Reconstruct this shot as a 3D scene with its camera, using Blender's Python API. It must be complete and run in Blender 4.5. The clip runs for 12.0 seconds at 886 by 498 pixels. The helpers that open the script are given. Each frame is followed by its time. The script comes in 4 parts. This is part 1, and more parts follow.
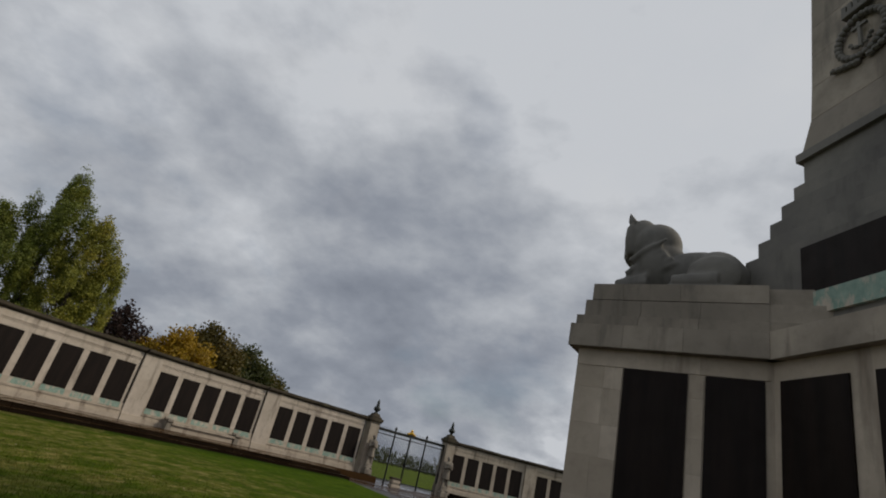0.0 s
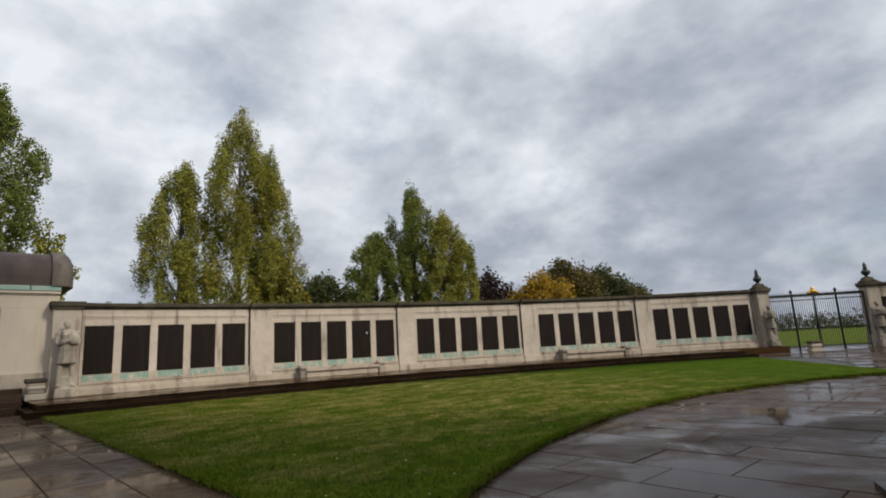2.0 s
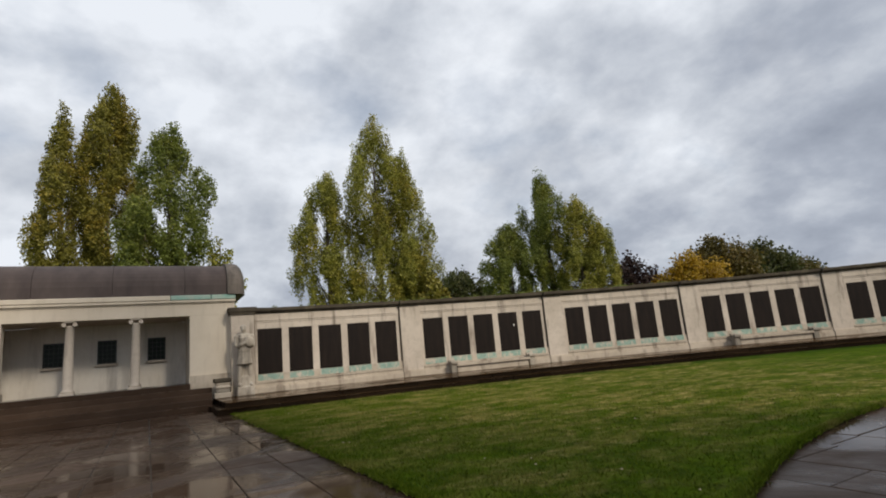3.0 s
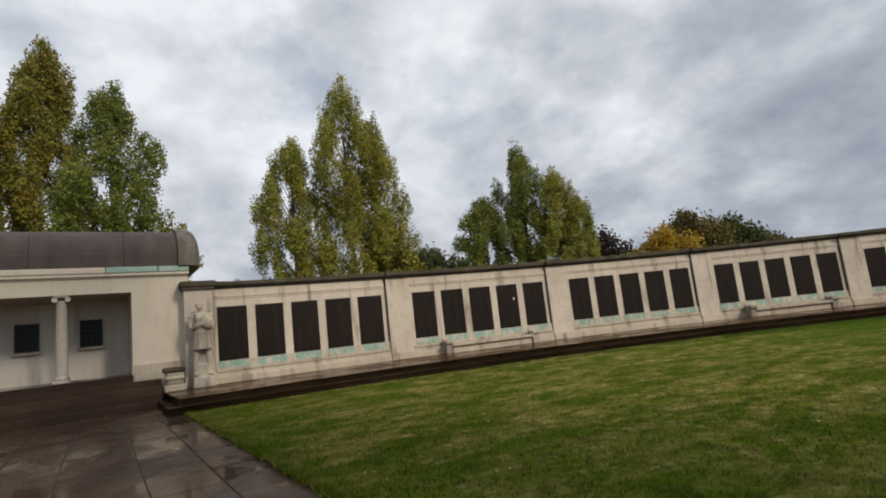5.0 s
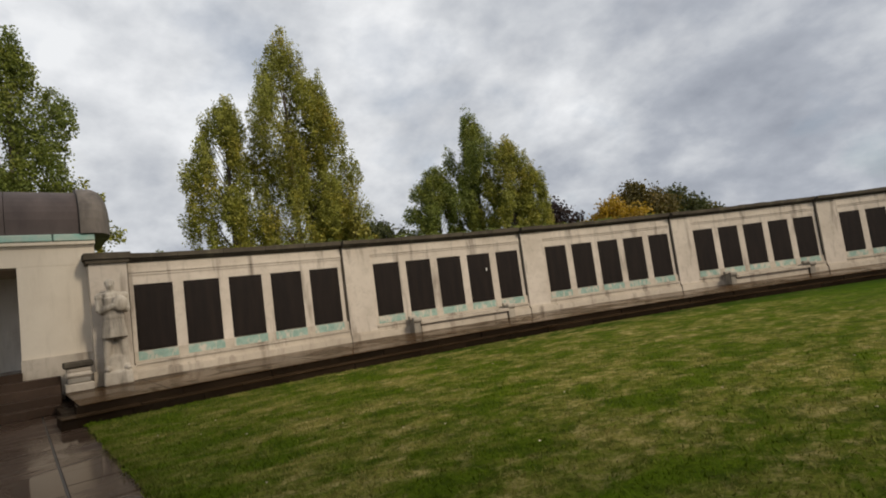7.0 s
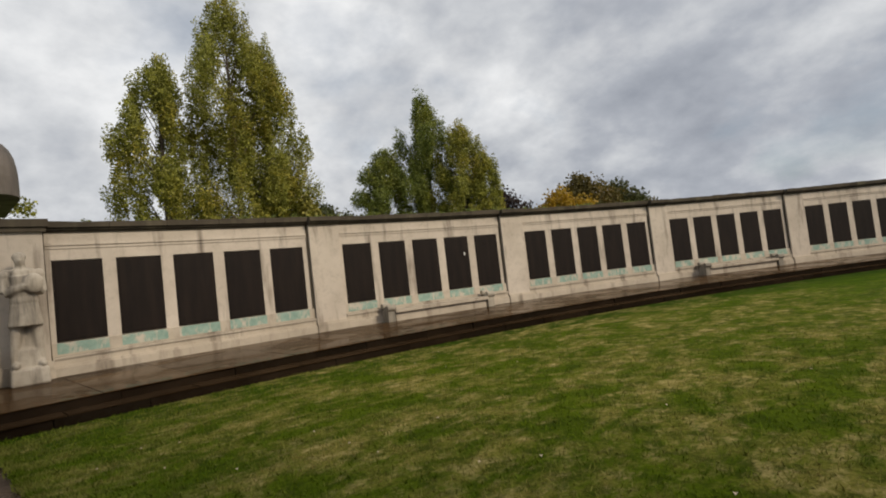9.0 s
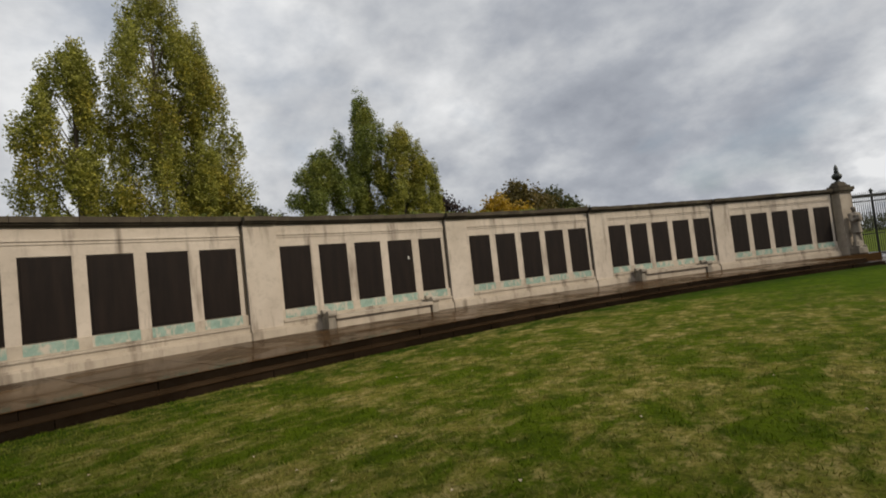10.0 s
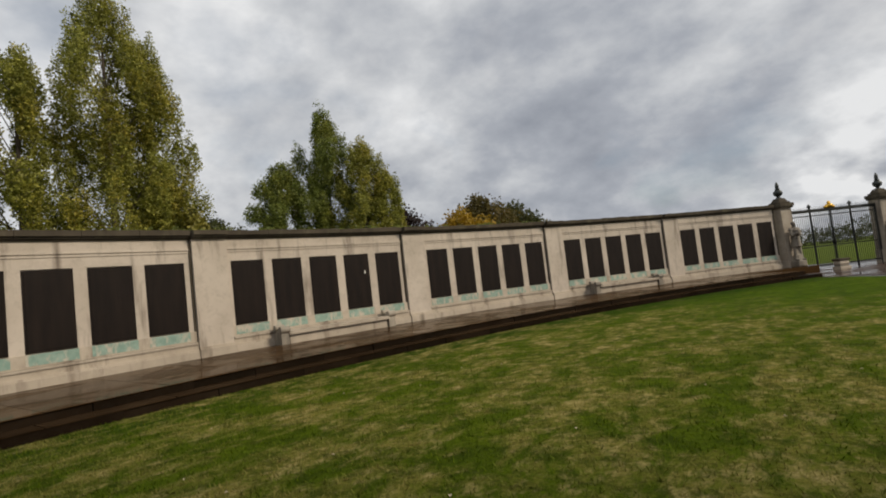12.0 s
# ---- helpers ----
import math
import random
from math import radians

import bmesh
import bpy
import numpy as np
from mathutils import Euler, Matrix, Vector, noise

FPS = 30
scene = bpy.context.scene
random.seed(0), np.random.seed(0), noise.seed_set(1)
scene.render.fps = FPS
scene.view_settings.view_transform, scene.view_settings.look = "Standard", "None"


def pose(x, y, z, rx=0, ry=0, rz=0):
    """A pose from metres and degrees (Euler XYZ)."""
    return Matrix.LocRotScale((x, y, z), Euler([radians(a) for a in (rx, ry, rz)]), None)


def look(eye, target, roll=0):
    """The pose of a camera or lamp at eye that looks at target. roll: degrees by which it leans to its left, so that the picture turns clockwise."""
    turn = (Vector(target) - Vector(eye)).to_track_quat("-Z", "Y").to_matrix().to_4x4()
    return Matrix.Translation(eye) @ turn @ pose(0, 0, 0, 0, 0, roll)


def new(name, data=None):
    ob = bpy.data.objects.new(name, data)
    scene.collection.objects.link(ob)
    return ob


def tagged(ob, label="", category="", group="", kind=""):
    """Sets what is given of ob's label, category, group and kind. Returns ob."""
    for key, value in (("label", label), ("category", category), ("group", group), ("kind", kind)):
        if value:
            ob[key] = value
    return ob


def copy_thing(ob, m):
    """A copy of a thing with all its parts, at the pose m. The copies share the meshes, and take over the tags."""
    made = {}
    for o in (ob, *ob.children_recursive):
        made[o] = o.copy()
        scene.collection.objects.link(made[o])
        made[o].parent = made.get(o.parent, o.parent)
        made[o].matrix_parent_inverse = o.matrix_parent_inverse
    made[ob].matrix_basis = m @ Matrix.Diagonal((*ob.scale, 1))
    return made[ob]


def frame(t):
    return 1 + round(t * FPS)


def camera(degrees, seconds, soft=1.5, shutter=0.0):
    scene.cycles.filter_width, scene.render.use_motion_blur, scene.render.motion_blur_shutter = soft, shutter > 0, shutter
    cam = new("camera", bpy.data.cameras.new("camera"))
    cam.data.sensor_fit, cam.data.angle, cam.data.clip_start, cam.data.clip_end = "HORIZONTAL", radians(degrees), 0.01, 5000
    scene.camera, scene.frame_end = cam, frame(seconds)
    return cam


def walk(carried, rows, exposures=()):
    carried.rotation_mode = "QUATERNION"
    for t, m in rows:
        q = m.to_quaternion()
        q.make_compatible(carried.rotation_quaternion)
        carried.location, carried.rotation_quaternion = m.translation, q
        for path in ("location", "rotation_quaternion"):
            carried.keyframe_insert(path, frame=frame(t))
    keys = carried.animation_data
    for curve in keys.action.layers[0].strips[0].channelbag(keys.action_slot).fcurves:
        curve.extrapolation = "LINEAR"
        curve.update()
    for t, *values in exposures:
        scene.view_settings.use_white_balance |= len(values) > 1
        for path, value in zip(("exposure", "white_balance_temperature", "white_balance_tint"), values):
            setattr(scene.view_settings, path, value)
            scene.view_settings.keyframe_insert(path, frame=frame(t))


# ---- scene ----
cam = camera(79.66, 12.0, soft=1.9)
PATH = [
    (0.0, look((2.222, 3.994, 1.315), (1.130, 8.483, 3.226), 13.90)),
    (0.5, look((2.236, 3.921, 1.271), (0.529, 8.387, 2.734), 2.94)),
    (1.0, look((2.248, 3.988, 1.357), (0.797, 8.647, 2.445), -4.46)),
    (1.5, look((2.411, 3.909, 1.351), (-0.089, 8.135, 2.296), -4.59)),
    (2.0, look((2.149, 3.890, 1.329), (-1.422, 7.271, 2.235), -3.20)),
    (2.5, look((1.702, 3.937, 1.330), (-2.261, 6.854, 2.218), -4.76)),
    (3.0, look((1.082, 3.891, 1.351), (-3.194, 6.310, 2.280), -5.16)),
    (5.0, look((-2.305, 4.436, 1.391), (-6.439, 7.157, 2.106), -6.23)),
    (5.5, look((-3.075, 4.615, 1.406), (-7.137, 7.457, 2.056), -6.75)),
    (6.0, look((-3.721, 4.836, 1.433), (-7.720, 7.781, 2.014), -7.15)),
    (6.5, look((-4.323, 5.064, 1.455), (-8.254, 8.113, 1.951), -7.77)),
    (7.0, look((-4.923, 5.251, 1.470), (-8.792, 8.389, 1.897), -7.51)),
    (9.0, look((-7.171, 5.423, 1.548), (-10.661, 8.995, 1.796), -6.47)),
    (9.5, look((-7.519, 5.433, 1.558), (-10.836, 9.167, 1.789), -5.86)),
    (10.0, look((-7.695, 5.628, 1.560), (-10.734, 9.592, 1.789), -6.21)),
    (10.5, look((-7.630, 5.716, 1.552), (-10.392, 9.878, 1.788), -6.56)),
    (11.0, look((-7.537, 5.743, 1.546), (-10.305, 9.899, 1.802), -6.52)),
    (11.5, look((-7.492, 5.745, 1.543), (-10.252, 9.905, 1.833), -6.55)),
    (12.0, look((-7.485, 5.748, 1.542), (-10.236, 9.911, 1.862), -6.50)),
]
walk(cam, PATH, exposures=((0.0, -0.58, 6600, 10), (0.6, -0.18, 6600, 10), (1.2, 0.0, 6580, 10), (3.0, 0.05, 6530, 10), (6.0, 0.06, 6740, 10), (9.0, 0.05, 6950, 10), (10.0, -0.04, 6950, 10), (12.0, -0.08, 6950, 10)))

# ---- world and sun ----
SUN_EL, SUN_AZ = radians(34), radians(76)          # azimuth from +y towards +x
world = bpy.data.worlds.new("overcast_sky")
scene.world = world
world.use_nodes = True
wn, wl = world.node_tree.nodes, world.node_tree.links
wn.clear()


def wnode(kind, **inputs):
    n = wn.new(kind)
    for k, v in inputs.items():
        n.inputs[k.replace("_", " ")].default_value = v
    return n


def wmath(op, a, b=None):
    n = wn.new("ShaderNodeMath")
    n.operation = op
    for i, v in enumerate((a, b)):
        if v is None:
            continue
        if isinstance(v, (int, float)):
            n.inputs[i].default_value = v
        else:
            wl.new(v, n.inputs[i])
    return n.outputs[0]


def wramp(fac, stops):
    n = wn.new("ShaderNodeValToRGB")
    wl.new(fac, n.inputs[0])
    e = n.color_ramp.elements
    while len(e) < len(stops):
        e.new(0.5)
    for el, (p, c) in zip(e, stops):
        el.position, el.color = p, (*c, 1)
    return n.outputs[0]


coord = wn.new("ShaderNodeTexCoord")
sep = wn.new("ShaderNodeSeparateXYZ")
wl.new(coord.outputs["Generated"], sep.inputs[0])
# a level layer of cloud, drawn out towards the horizon
lump = wn.new("ShaderNodeCombineXYZ")
height = wmath("ADD", wmath("MAXIMUM", sep.outputs[2], 0.0), 0.55)
wl.new(wmath("DIVIDE", sep.outputs[0], height), lump.inputs[0])
wl.new(wmath("DIVIDE", sep.outputs[1], height), lump.inputs[1])
wl.new(wmath("MULTIPLY", sep.outputs[2], 0.8), lump.inputs[2])


def lumps(scale, detail, rough, distort, shift):
    m = wn.new("ShaderNodeMapping")
    m.inputs["Location"].default_value = shift
    wl.new(lump.outputs[0], m.inputs[0])
    n = wnode("ShaderNodeTexNoise", Scale=scale, Detail=detail, Roughness=rough, Distortion=distort)
    wl.new(m.outputs[0], n.inputs["Vector"])
    return n.outputs["Fac"]


broad = lumps(1.35, 4.0, 0.5, 0.0, (3.1, 0.4, 0.6))
fine = lumps(5.0, 7.0, 0.55, 0.0, (0.7, 5.2, 2.0))
mixed = wmath("ADD", wmath("MULTIPLY", broad, 0.50), wmath("ADD", wmath("MULTIPLY", fine, 0.46), -0.003))
mixed = wmath("ADD", mixed, wmath("MULTIPLY", wmath("MAXIMUM", wmath("MULTIPLY", sep.outputs[0], -1.0), 0.0), 0.050))
# the cloud is thinner, and so brighter, over the obelisk's side
THIN_AZ, THIN_EL = radians(9), radians(35)
toward = wn.new("ShaderNodeVectorMath")
toward.operation = "DOT_PRODUCT"
toward.inputs[1].default_value = (math.sin(THIN_AZ) * math.cos(THIN_EL), math.cos(THIN_AZ) * math.cos(THIN_EL), math.sin(THIN_EL))
wl.new(coord.outputs["Generated"], toward.inputs[0])
glow = wmath("POWER", wmath("MAXIMUM", toward.outputs["Value"], 0.0), 11.0)
low = wmath("SUBTRACT", 1.0, wmath("MAXIMUM", sep.outputs[2], 0.0))
high = wmath("ADD", wmath("MULTIPLY", wmath("MAXIMUM", sep.outputs[2], 0.0), 0.13), wmath("MULTIPLY", wmath("POWER", low, 14.0), 0.05))
mixed = wmath("ADD", wmath("ADD", mixed, wmath("MULTIPLY", glow, 0.16)), high)
# and heavier low down beyond the gate
HEAVY_AZ, HEAVY_EL = radians(-15), radians(9)
heavy = wn.new("ShaderNodeVectorMath")
heavy.operation = "DOT_PRODUCT"
heavy.inputs[1].default_value = (math.sin(HEAVY_AZ) * math.cos(HEAVY_EL), math.cos(HEAVY_AZ) * math.cos(HEAVY_EL), math.sin(HEAVY_EL))
wl.new(coord.outputs["Generated"], heavy.inputs[0])
mixed = wmath("SUBTRACT", mixed, wmath("MULTIPLY", wmath("POWER", wmath("MAXIMUM", heavy.outputs["Value"], 0.0), 18.0), 0.15))
# a bright bank of cumulus close to the horizon behind the gate
bank = wn.new("ShaderNodeVectorMath")
bank.operation = "DOT_PRODUCT"
bank.inputs[1].default_value = (math.sin(radians(8)), math.cos(radians(8)), 0.06)
wl.new(coord.outputs["Generated"], bank.inputs[0])
puff = wmath("MULTIPLY", wmath("SUBTRACT", lumps(5.5, 7.0, 0.5, 0.0, (2.0, 7.7, 4.0)), 0.40), wmath("POWER", wmath("MAXIMUM", bank.outputs["Value"], 0.0), 60.0))
mixed = wmath("ADD", mixed, wmath("MULTIPLY", wmath("MULTIPLY", puff, wmath("POWER", low, 5.0)), 1.7))
grey = wramp(mixed, [(0.355, (0.28, 0.315, 0.385)), (0.452, (0.39, 0.43, 0.505)), (0.527, (0.55, 0.59, 0.655)), (0.63, (0.80, 0.84, 0.90))])
gaps = wramp(lumps(2.4, 6.0, 0.52, 0.0, (9.0, 1.7, 0.0)), [(0.57, (0, 0, 0)), (0.70, (0.5, 0.5, 0.5))])
sky = wn.new("ShaderNodeTexSky")
sky.sky_type, sky.sun_disc = "NISHITA", False
sky.sun_elevation, sky.sun_rotation = SUN_EL, SUN_AZ
skyscale = wn.new("ShaderNodeVectorMath")
skyscale.operation = "SCALE"
skyscale.inputs["Scale"].default_value = 0.09
wl.new(sky.outputs[0], skyscale.inputs[0])
blend = wn.new("ShaderNodeMixRGB")
wl.new(gaps, blend.inputs[0])
wl.new(grey, blend.inputs[1])
wl.new(skyscale.outputs[0], blend.inputs[2])
white = wn.new("ShaderNodeMixRGB")
wl.new(wramp(lumps(3.0, 6.0, 0.52, 0.0, (5.0, 2.3, 8.0)), [(0.53, (0, 0, 0)), (0.68, (0.24, 0.24, 0.24))]), white.inputs[0])
wl.new(blend.outputs[0], white.inputs[1])
white.inputs[2].default_value = (0.93, 0.94, 0.96, 1)
back = wnode("ShaderNodeBackground", Strength=1.0)
wl.new(white.outputs[0], back.inputs["Color"])
wout = wn.new("ShaderNodeOutputWorld")
wl.new(back.outputs[0], wout.inputs[0])

sun = new("sun", bpy.data.lights.new("sun", "SUN"))
sun.data.energy, sun.data.angle, sun.data.color = 2.35, radians(12), (1.0, 0.90, 0.75)
sun.matrix_world = look((0, 0, 30), (-30 * math.sin(SUN_AZ) * math.cos(SUN_EL), -30 * math.cos(SUN_AZ) * math.cos(SUN_EL), 30 - 30 * math.sin(SUN_EL)))


# ---- materials ----
class Mat:
    """A small builder for node materials in object space metres."""

    def __init__(self, name, rough=0.8, metal=0.0, spec=0.5):
        self.m = bpy.data.materials.new(name)
        self.m.use_nodes = True
        self.n, self.l = self.m.node_tree.nodes, self.m.node_tree.links
        self.b = self.n["Principled BSDF"]
        self.b.inputs["Roughness"].default_value = rough
        self.b.inputs["Metallic"].default_value = metal
        self.b.inputs["Specular IOR Level"].default_value = spec
        geo = self.n.new("ShaderNodeNewGeometry")
        self.pos, self.island = geo.outputs["Position"], geo.outputs["Random Per Island"]
        self.rnd = self.n.new("ShaderNodeObjectInfo").outputs["Random"]

    def noise(self, scale, detail=4.0, rough=0.55, stretch=(1, 1, 1), distort=0.0):
        mp = self.n.new("ShaderNodeMapping")
        mp.inputs["Scale"].default_value = stretch
        self.l.new(self.pos, mp.inputs[0])
        t = self.n.new("ShaderNodeTexNoise")
        for k, v in (("Scale", scale), ("Detail", detail), ("Roughness", rough), ("Distortion", distort)):
            t.inputs[k].default_value = v
        self.l.new(mp.outputs[0], t.inputs["Vector"])
        return t.outputs["Fac"]

    def ramp(self, fac, *stops):
        r = self.n.new("ShaderNodeValToRGB")
        self.l.new(fac, r.inputs[0])
        e = r.color_ramp.elements
        while len(e) < len(stops):
            e.new(0.5)
        for el, (p, c) in zip(e, stops):
            el.position = p
            el.color = (c, c, c, 1) if isinstance(c, (int, float)) else (*c, 1)
        return r.outputs[0]

    def mix(self, fac, a, b, how="MIX"):
        x = self.n.new("ShaderNodeMixRGB")
        x.blend_type = how
        for i, v in enumerate((fac, a, b)):
            if isinstance(v, (int, float)):
                x.inputs[i].default_value = v if i == 0 else (v, v, v, 1)
            elif isinstance(v, tuple):
                x.inputs[i].default_value = (*v, 1)
            else:
                self.l.new(v, x.inputs[i])
        return x.outputs[0]

    def color(self, c):
        self.l.new(c, self.b.inputs["Base Color"])
        return self

    def rough(self, c):
        self.l.new(c, self.b.inputs["Roughness"])
        return self

    def bump(self, h, strength=0.3, dist=0.02):
        b = self.n.new("ShaderNodeBump")
        b.inputs["Strength"].default_value, b.inputs["Distance"].default_value = strength, dist
        self.l.new(h, b.inputs["Height"])
        self.l.new(b.outputs[0], self.b.inputs["Normal"])
        return self


def stone_mat(name, light, dark, grime, amount=0.5, rough=0.75, vary=0.45):
    m = Mat(name, rough)
    base = m.mix(m.ramp(m.noise(1.1, 5), (0.35, 0.0), (0.7, 1.0)), light, dark)
    base = m.mix(m.ramp(m.rnd, (0.0, 0.0), (1.0, vary)), base, dark)
    streak = m.ramp(m.noise(2.2, 6, 0.6, (1, 1, 0.16)), (0.53, 0.0), (0.70, amount))
    base = m.mix(streak, base, grime)
    spots = m.ramp(m.noise(5.0, 8, 0.7), (0.50, 0.0), (0.80, amount * 0.4))
    m.color(m.mix(spots, base, grime))
    return m.bump(m.noise(22.0, 6, 0.6), 0.25, 0.01).m


STONE = stone_mat("portland_stone", (0.585, 0.51, 0.43), (0.45, 0.385, 0.315), (0.12, 0.09, 0.065), 0.85)
STONE_PLINTH = stone_mat("stained_plinth_stone", (0.54, 0.465, 0.375), (0.38, 0.32, 0.25), (0.11, 0.08, 0.055), 0.8)
COPING = stone_mat("lichen_dark_coping", (0.095, 0.078, 0.058), (0.05, 0.042, 0.032), (0.15, 0.135, 0.09), 0.6, 0.9)
PALE_STONE = stone_mat("obelisk_pale_stone", (0.66, 0.575, 0.465), (0.36, 0.305, 0.235), (0.16, 0.13, 0.10), 0.75, vary=0.85)
COPING.node_tree.nodes["Principled BSDF"].inputs["Specular IOR Level"].default_value = 0.1
GREY_STONE = stone_mat("weathered_grey_stone", (0.44, 0.385, 0.31), (0.20, 0.175, 0.14), (0.075, 0.065, 0.052), 0.8, vary=0.85)
# rain streaks, over a base darkened for the shaded side by the gate
SHADED_STREAKED = stone_mat("shaded_streaked_stone", (0.50, 0.43, 0.35), (0.34, 0.285, 0.22), (0.08, 0.062, 0.045), 0.9)
DARK_STONE = stone_mat("blackened_stone", (0.21, 0.20, 0.175), (0.12, 0.115, 0.105), (0.05, 0.05, 0.045), 0.6)
STATUE = stone_mat("weathered_statue_stone", (0.50, 0.44, 0.36), (0.32, 0.27, 0.21), (0.05, 0.04, 0.03), 1.0)
# darker tone for the two statues by the gate
STATUE_DARK = stone_mat("dark_statue_stone", (0.30, 0.26, 0.21), (0.15, 0.13, 0.10), (0.05, 0.04, 0.035), 0.9)
RENDER_WALL = stone_mat("cream_render", (0.66, 0.58, 0.47), (0.58, 0.50, 0.40), (0.32, 0.26, 0.19), 0.3)
INNER_WALL = stone_mat("shelter_inner_wall", (0.74, 0.69, 0.62), (0.66, 0.60, 0.52), (0.25, 0.21, 0.17), 0.4)


def stained_mat():
    m = Mat("verdigris_stained_stone", 0.6)
    base = m.mix(m.noise(3.0, 5), (0.55, 0.49, 0.40), (0.42, 0.37, 0.30))
    green = m.mix(m.noise(7.0, 5), (0.07, 0.19, 0.15), (0.36, 0.47, 0.40))
    k = m.ramp(m.noise(5.0, 7, 0.65, (1, 1, 0.5)), (0.40, 0.0), (0.52, 0.95))
    return m.color(m.mix(k, base, green)).bump(m.noise(20, 5), 0.25, 0.01).m


STAINED = stained_mat()


def turquoise_mat():
    m = Mat("verdigris_streaked_ledge", 0.6)
    green = m.mix(m.noise(8.0, 6), (0.05, 0.27, 0.23), (0.17, 0.42, 0.36))
    k = m.ramp(m.noise(3.2, 7, 0.65, (1, 1, 0.6)), (0.42, 0.0), (0.54, 0.95))
    return m.color(m.mix(k, green, (0.40, 0.37, 0.31))).bump(m.noise(20, 5), 0.25, 0.01).m


TURQUOISE = turquoise_mat()


def bronze_mat():
    m = Mat("dark_bronze", 0.5, 0.0, 0.14)
    streak = m.ramp(m.noise(6.0, 6, 0.6, (1, 1, 0.12)), (0.35, (0.008, 0.005, 0.004)), (0.7, (0.016, 0.010, 0.0075)))
    m.color(streak).rough(m.ramp(m.noise(5, 5), (0.3, 0.42), (0.7, 0.62)))
    return m.bump(m.noise(60.0, 3, 0.6, (1, 1, 3.0)), 0.35, 0.006).m


BRONZE = bronze_mat()


def wet_mat(name, a, b, c, dry=0.6, pool=0.42, spec=0.4):
    """Wet stone: glossy films and puddles over rougher stone."""
    m = Mat(name, 0.3, spec=spec)
    col = m.mix(m.ramp(m.noise(0.9, 6), (0.35, 0.0), (0.7, 1.0)), a, b)
    col = m.mix(m.ramp(m.rnd, (0.0, 0.0), (1.0, 0.7)), col, c)
    col = m.mix(m.ramp(m.noise(14, 8, 0.7), (0.45, 0.0), (0.75, 0.55)), col, (0.022, 0.018, 0.014))
    wet = m.noise(0.62, 6, 0.6, distort=0.6)
    m.color(col).rough(m.ramp(wet, (pool, 0.06), (pool + 0.07, 0.26), (pool + 0.22, dry)))
    return m.bump(m.mix(m.ramp(wet, (pool, 0.0), (pool + 0.1, 1.0)), 0.5, m.noise(7.0, 8, 0.65)), 0.45, 0.014).m


PAVING = wet_mat("wet_flagstone", (0.054, 0.033, 0.022), (0.094, 0.060, 0.041), (0.033, 0.020, 0.013), 0.6, 0.43, 0.09)
PLATFORM = wet_mat("wet_platform_stone", (0.056, 0.029, 0.011), (0.100, 0.056, 0.024), (0.030, 0.015, 0.006), 0.17, 0.46, 0.004)
# one wet stone twice: lit brown for treads, the risers' shade in STEP's near-black
TREAD = wet_mat("wet_lit_tread", (0.030, 0.017, 0.008), (0.056, 0.034, 0.018), (0.018, 0.010, 0.005), 0.2, 0.46, 0.004)
STEP = wet_mat("wet_shaded_step", (0.012, 0.007, 0.004), (0.028, 0.018, 0.011), (0.007, 0.005, 0.003), 0.5, 0.36, 0.01)
WET_STEP = wet_mat("wet_brown_step", (0.026, 0.017, 0.011), (0.050, 0.034, 0.023), (0.020, 0.014, 0.009), 0.45, 0.46, 0.22)
DISC = wet_mat("wet_grey_podium", (0.068, 0.052, 0.038), (0.125, 0.100, 0.078), (0.050, 0.038, 0.028), 0.45, 0.50, 0.30)
JOINT = Mat("dark_wet_joint", 0.5).m
JOINT.node_tree.nodes["Principled BSDF"].inputs["Base Color"].default_value = (0.028, 0.024, 0.019, 1)


def dryness(m):
    """Where the turf has dried to straw: broad areas broken up into small patches."""
    near = m.n.new("ShaderNodeVectorMath")
    near.operation = "DISTANCE"
    near.inputs[1].default_value = (-10.8, 13.4, 0.0)
    m.l.new(m.pos, near.inputs[0])
    ring = m.n.new("ShaderNodeMath")
    ring.operation = "MULTIPLY_ADD"
    ring.inputs[1].default_value, ring.inputs[2].default_value = -0.075, 0.68
    m.l.new(near.outputs["Value"], ring.inputs[0])
    area = m.ramp(m.mix(0.45, ring.outputs[0], m.noise(0.5, 4, 0.6)), (0.14, 0.08), (0.36, 1.0))
    patch = m.ramp(m.noise(1.5, 9, 0.78, (1.0, 0.6, 1.0), 0.4), (0.45, 0.0), (0.59, 0.85))
    return m.mix(1.0, area, patch, "MULTIPLY"), area


def dark_strip(m):
    """Darker green turf in an uneven strip beside the steps, by distance from the wall's centre."""
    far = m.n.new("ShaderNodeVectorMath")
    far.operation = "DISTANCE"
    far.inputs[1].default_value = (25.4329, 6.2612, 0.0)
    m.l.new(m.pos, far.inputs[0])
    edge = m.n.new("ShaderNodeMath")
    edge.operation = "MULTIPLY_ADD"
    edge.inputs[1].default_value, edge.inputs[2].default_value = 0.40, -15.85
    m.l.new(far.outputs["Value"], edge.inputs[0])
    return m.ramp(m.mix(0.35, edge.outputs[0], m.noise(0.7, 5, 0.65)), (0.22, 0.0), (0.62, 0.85))


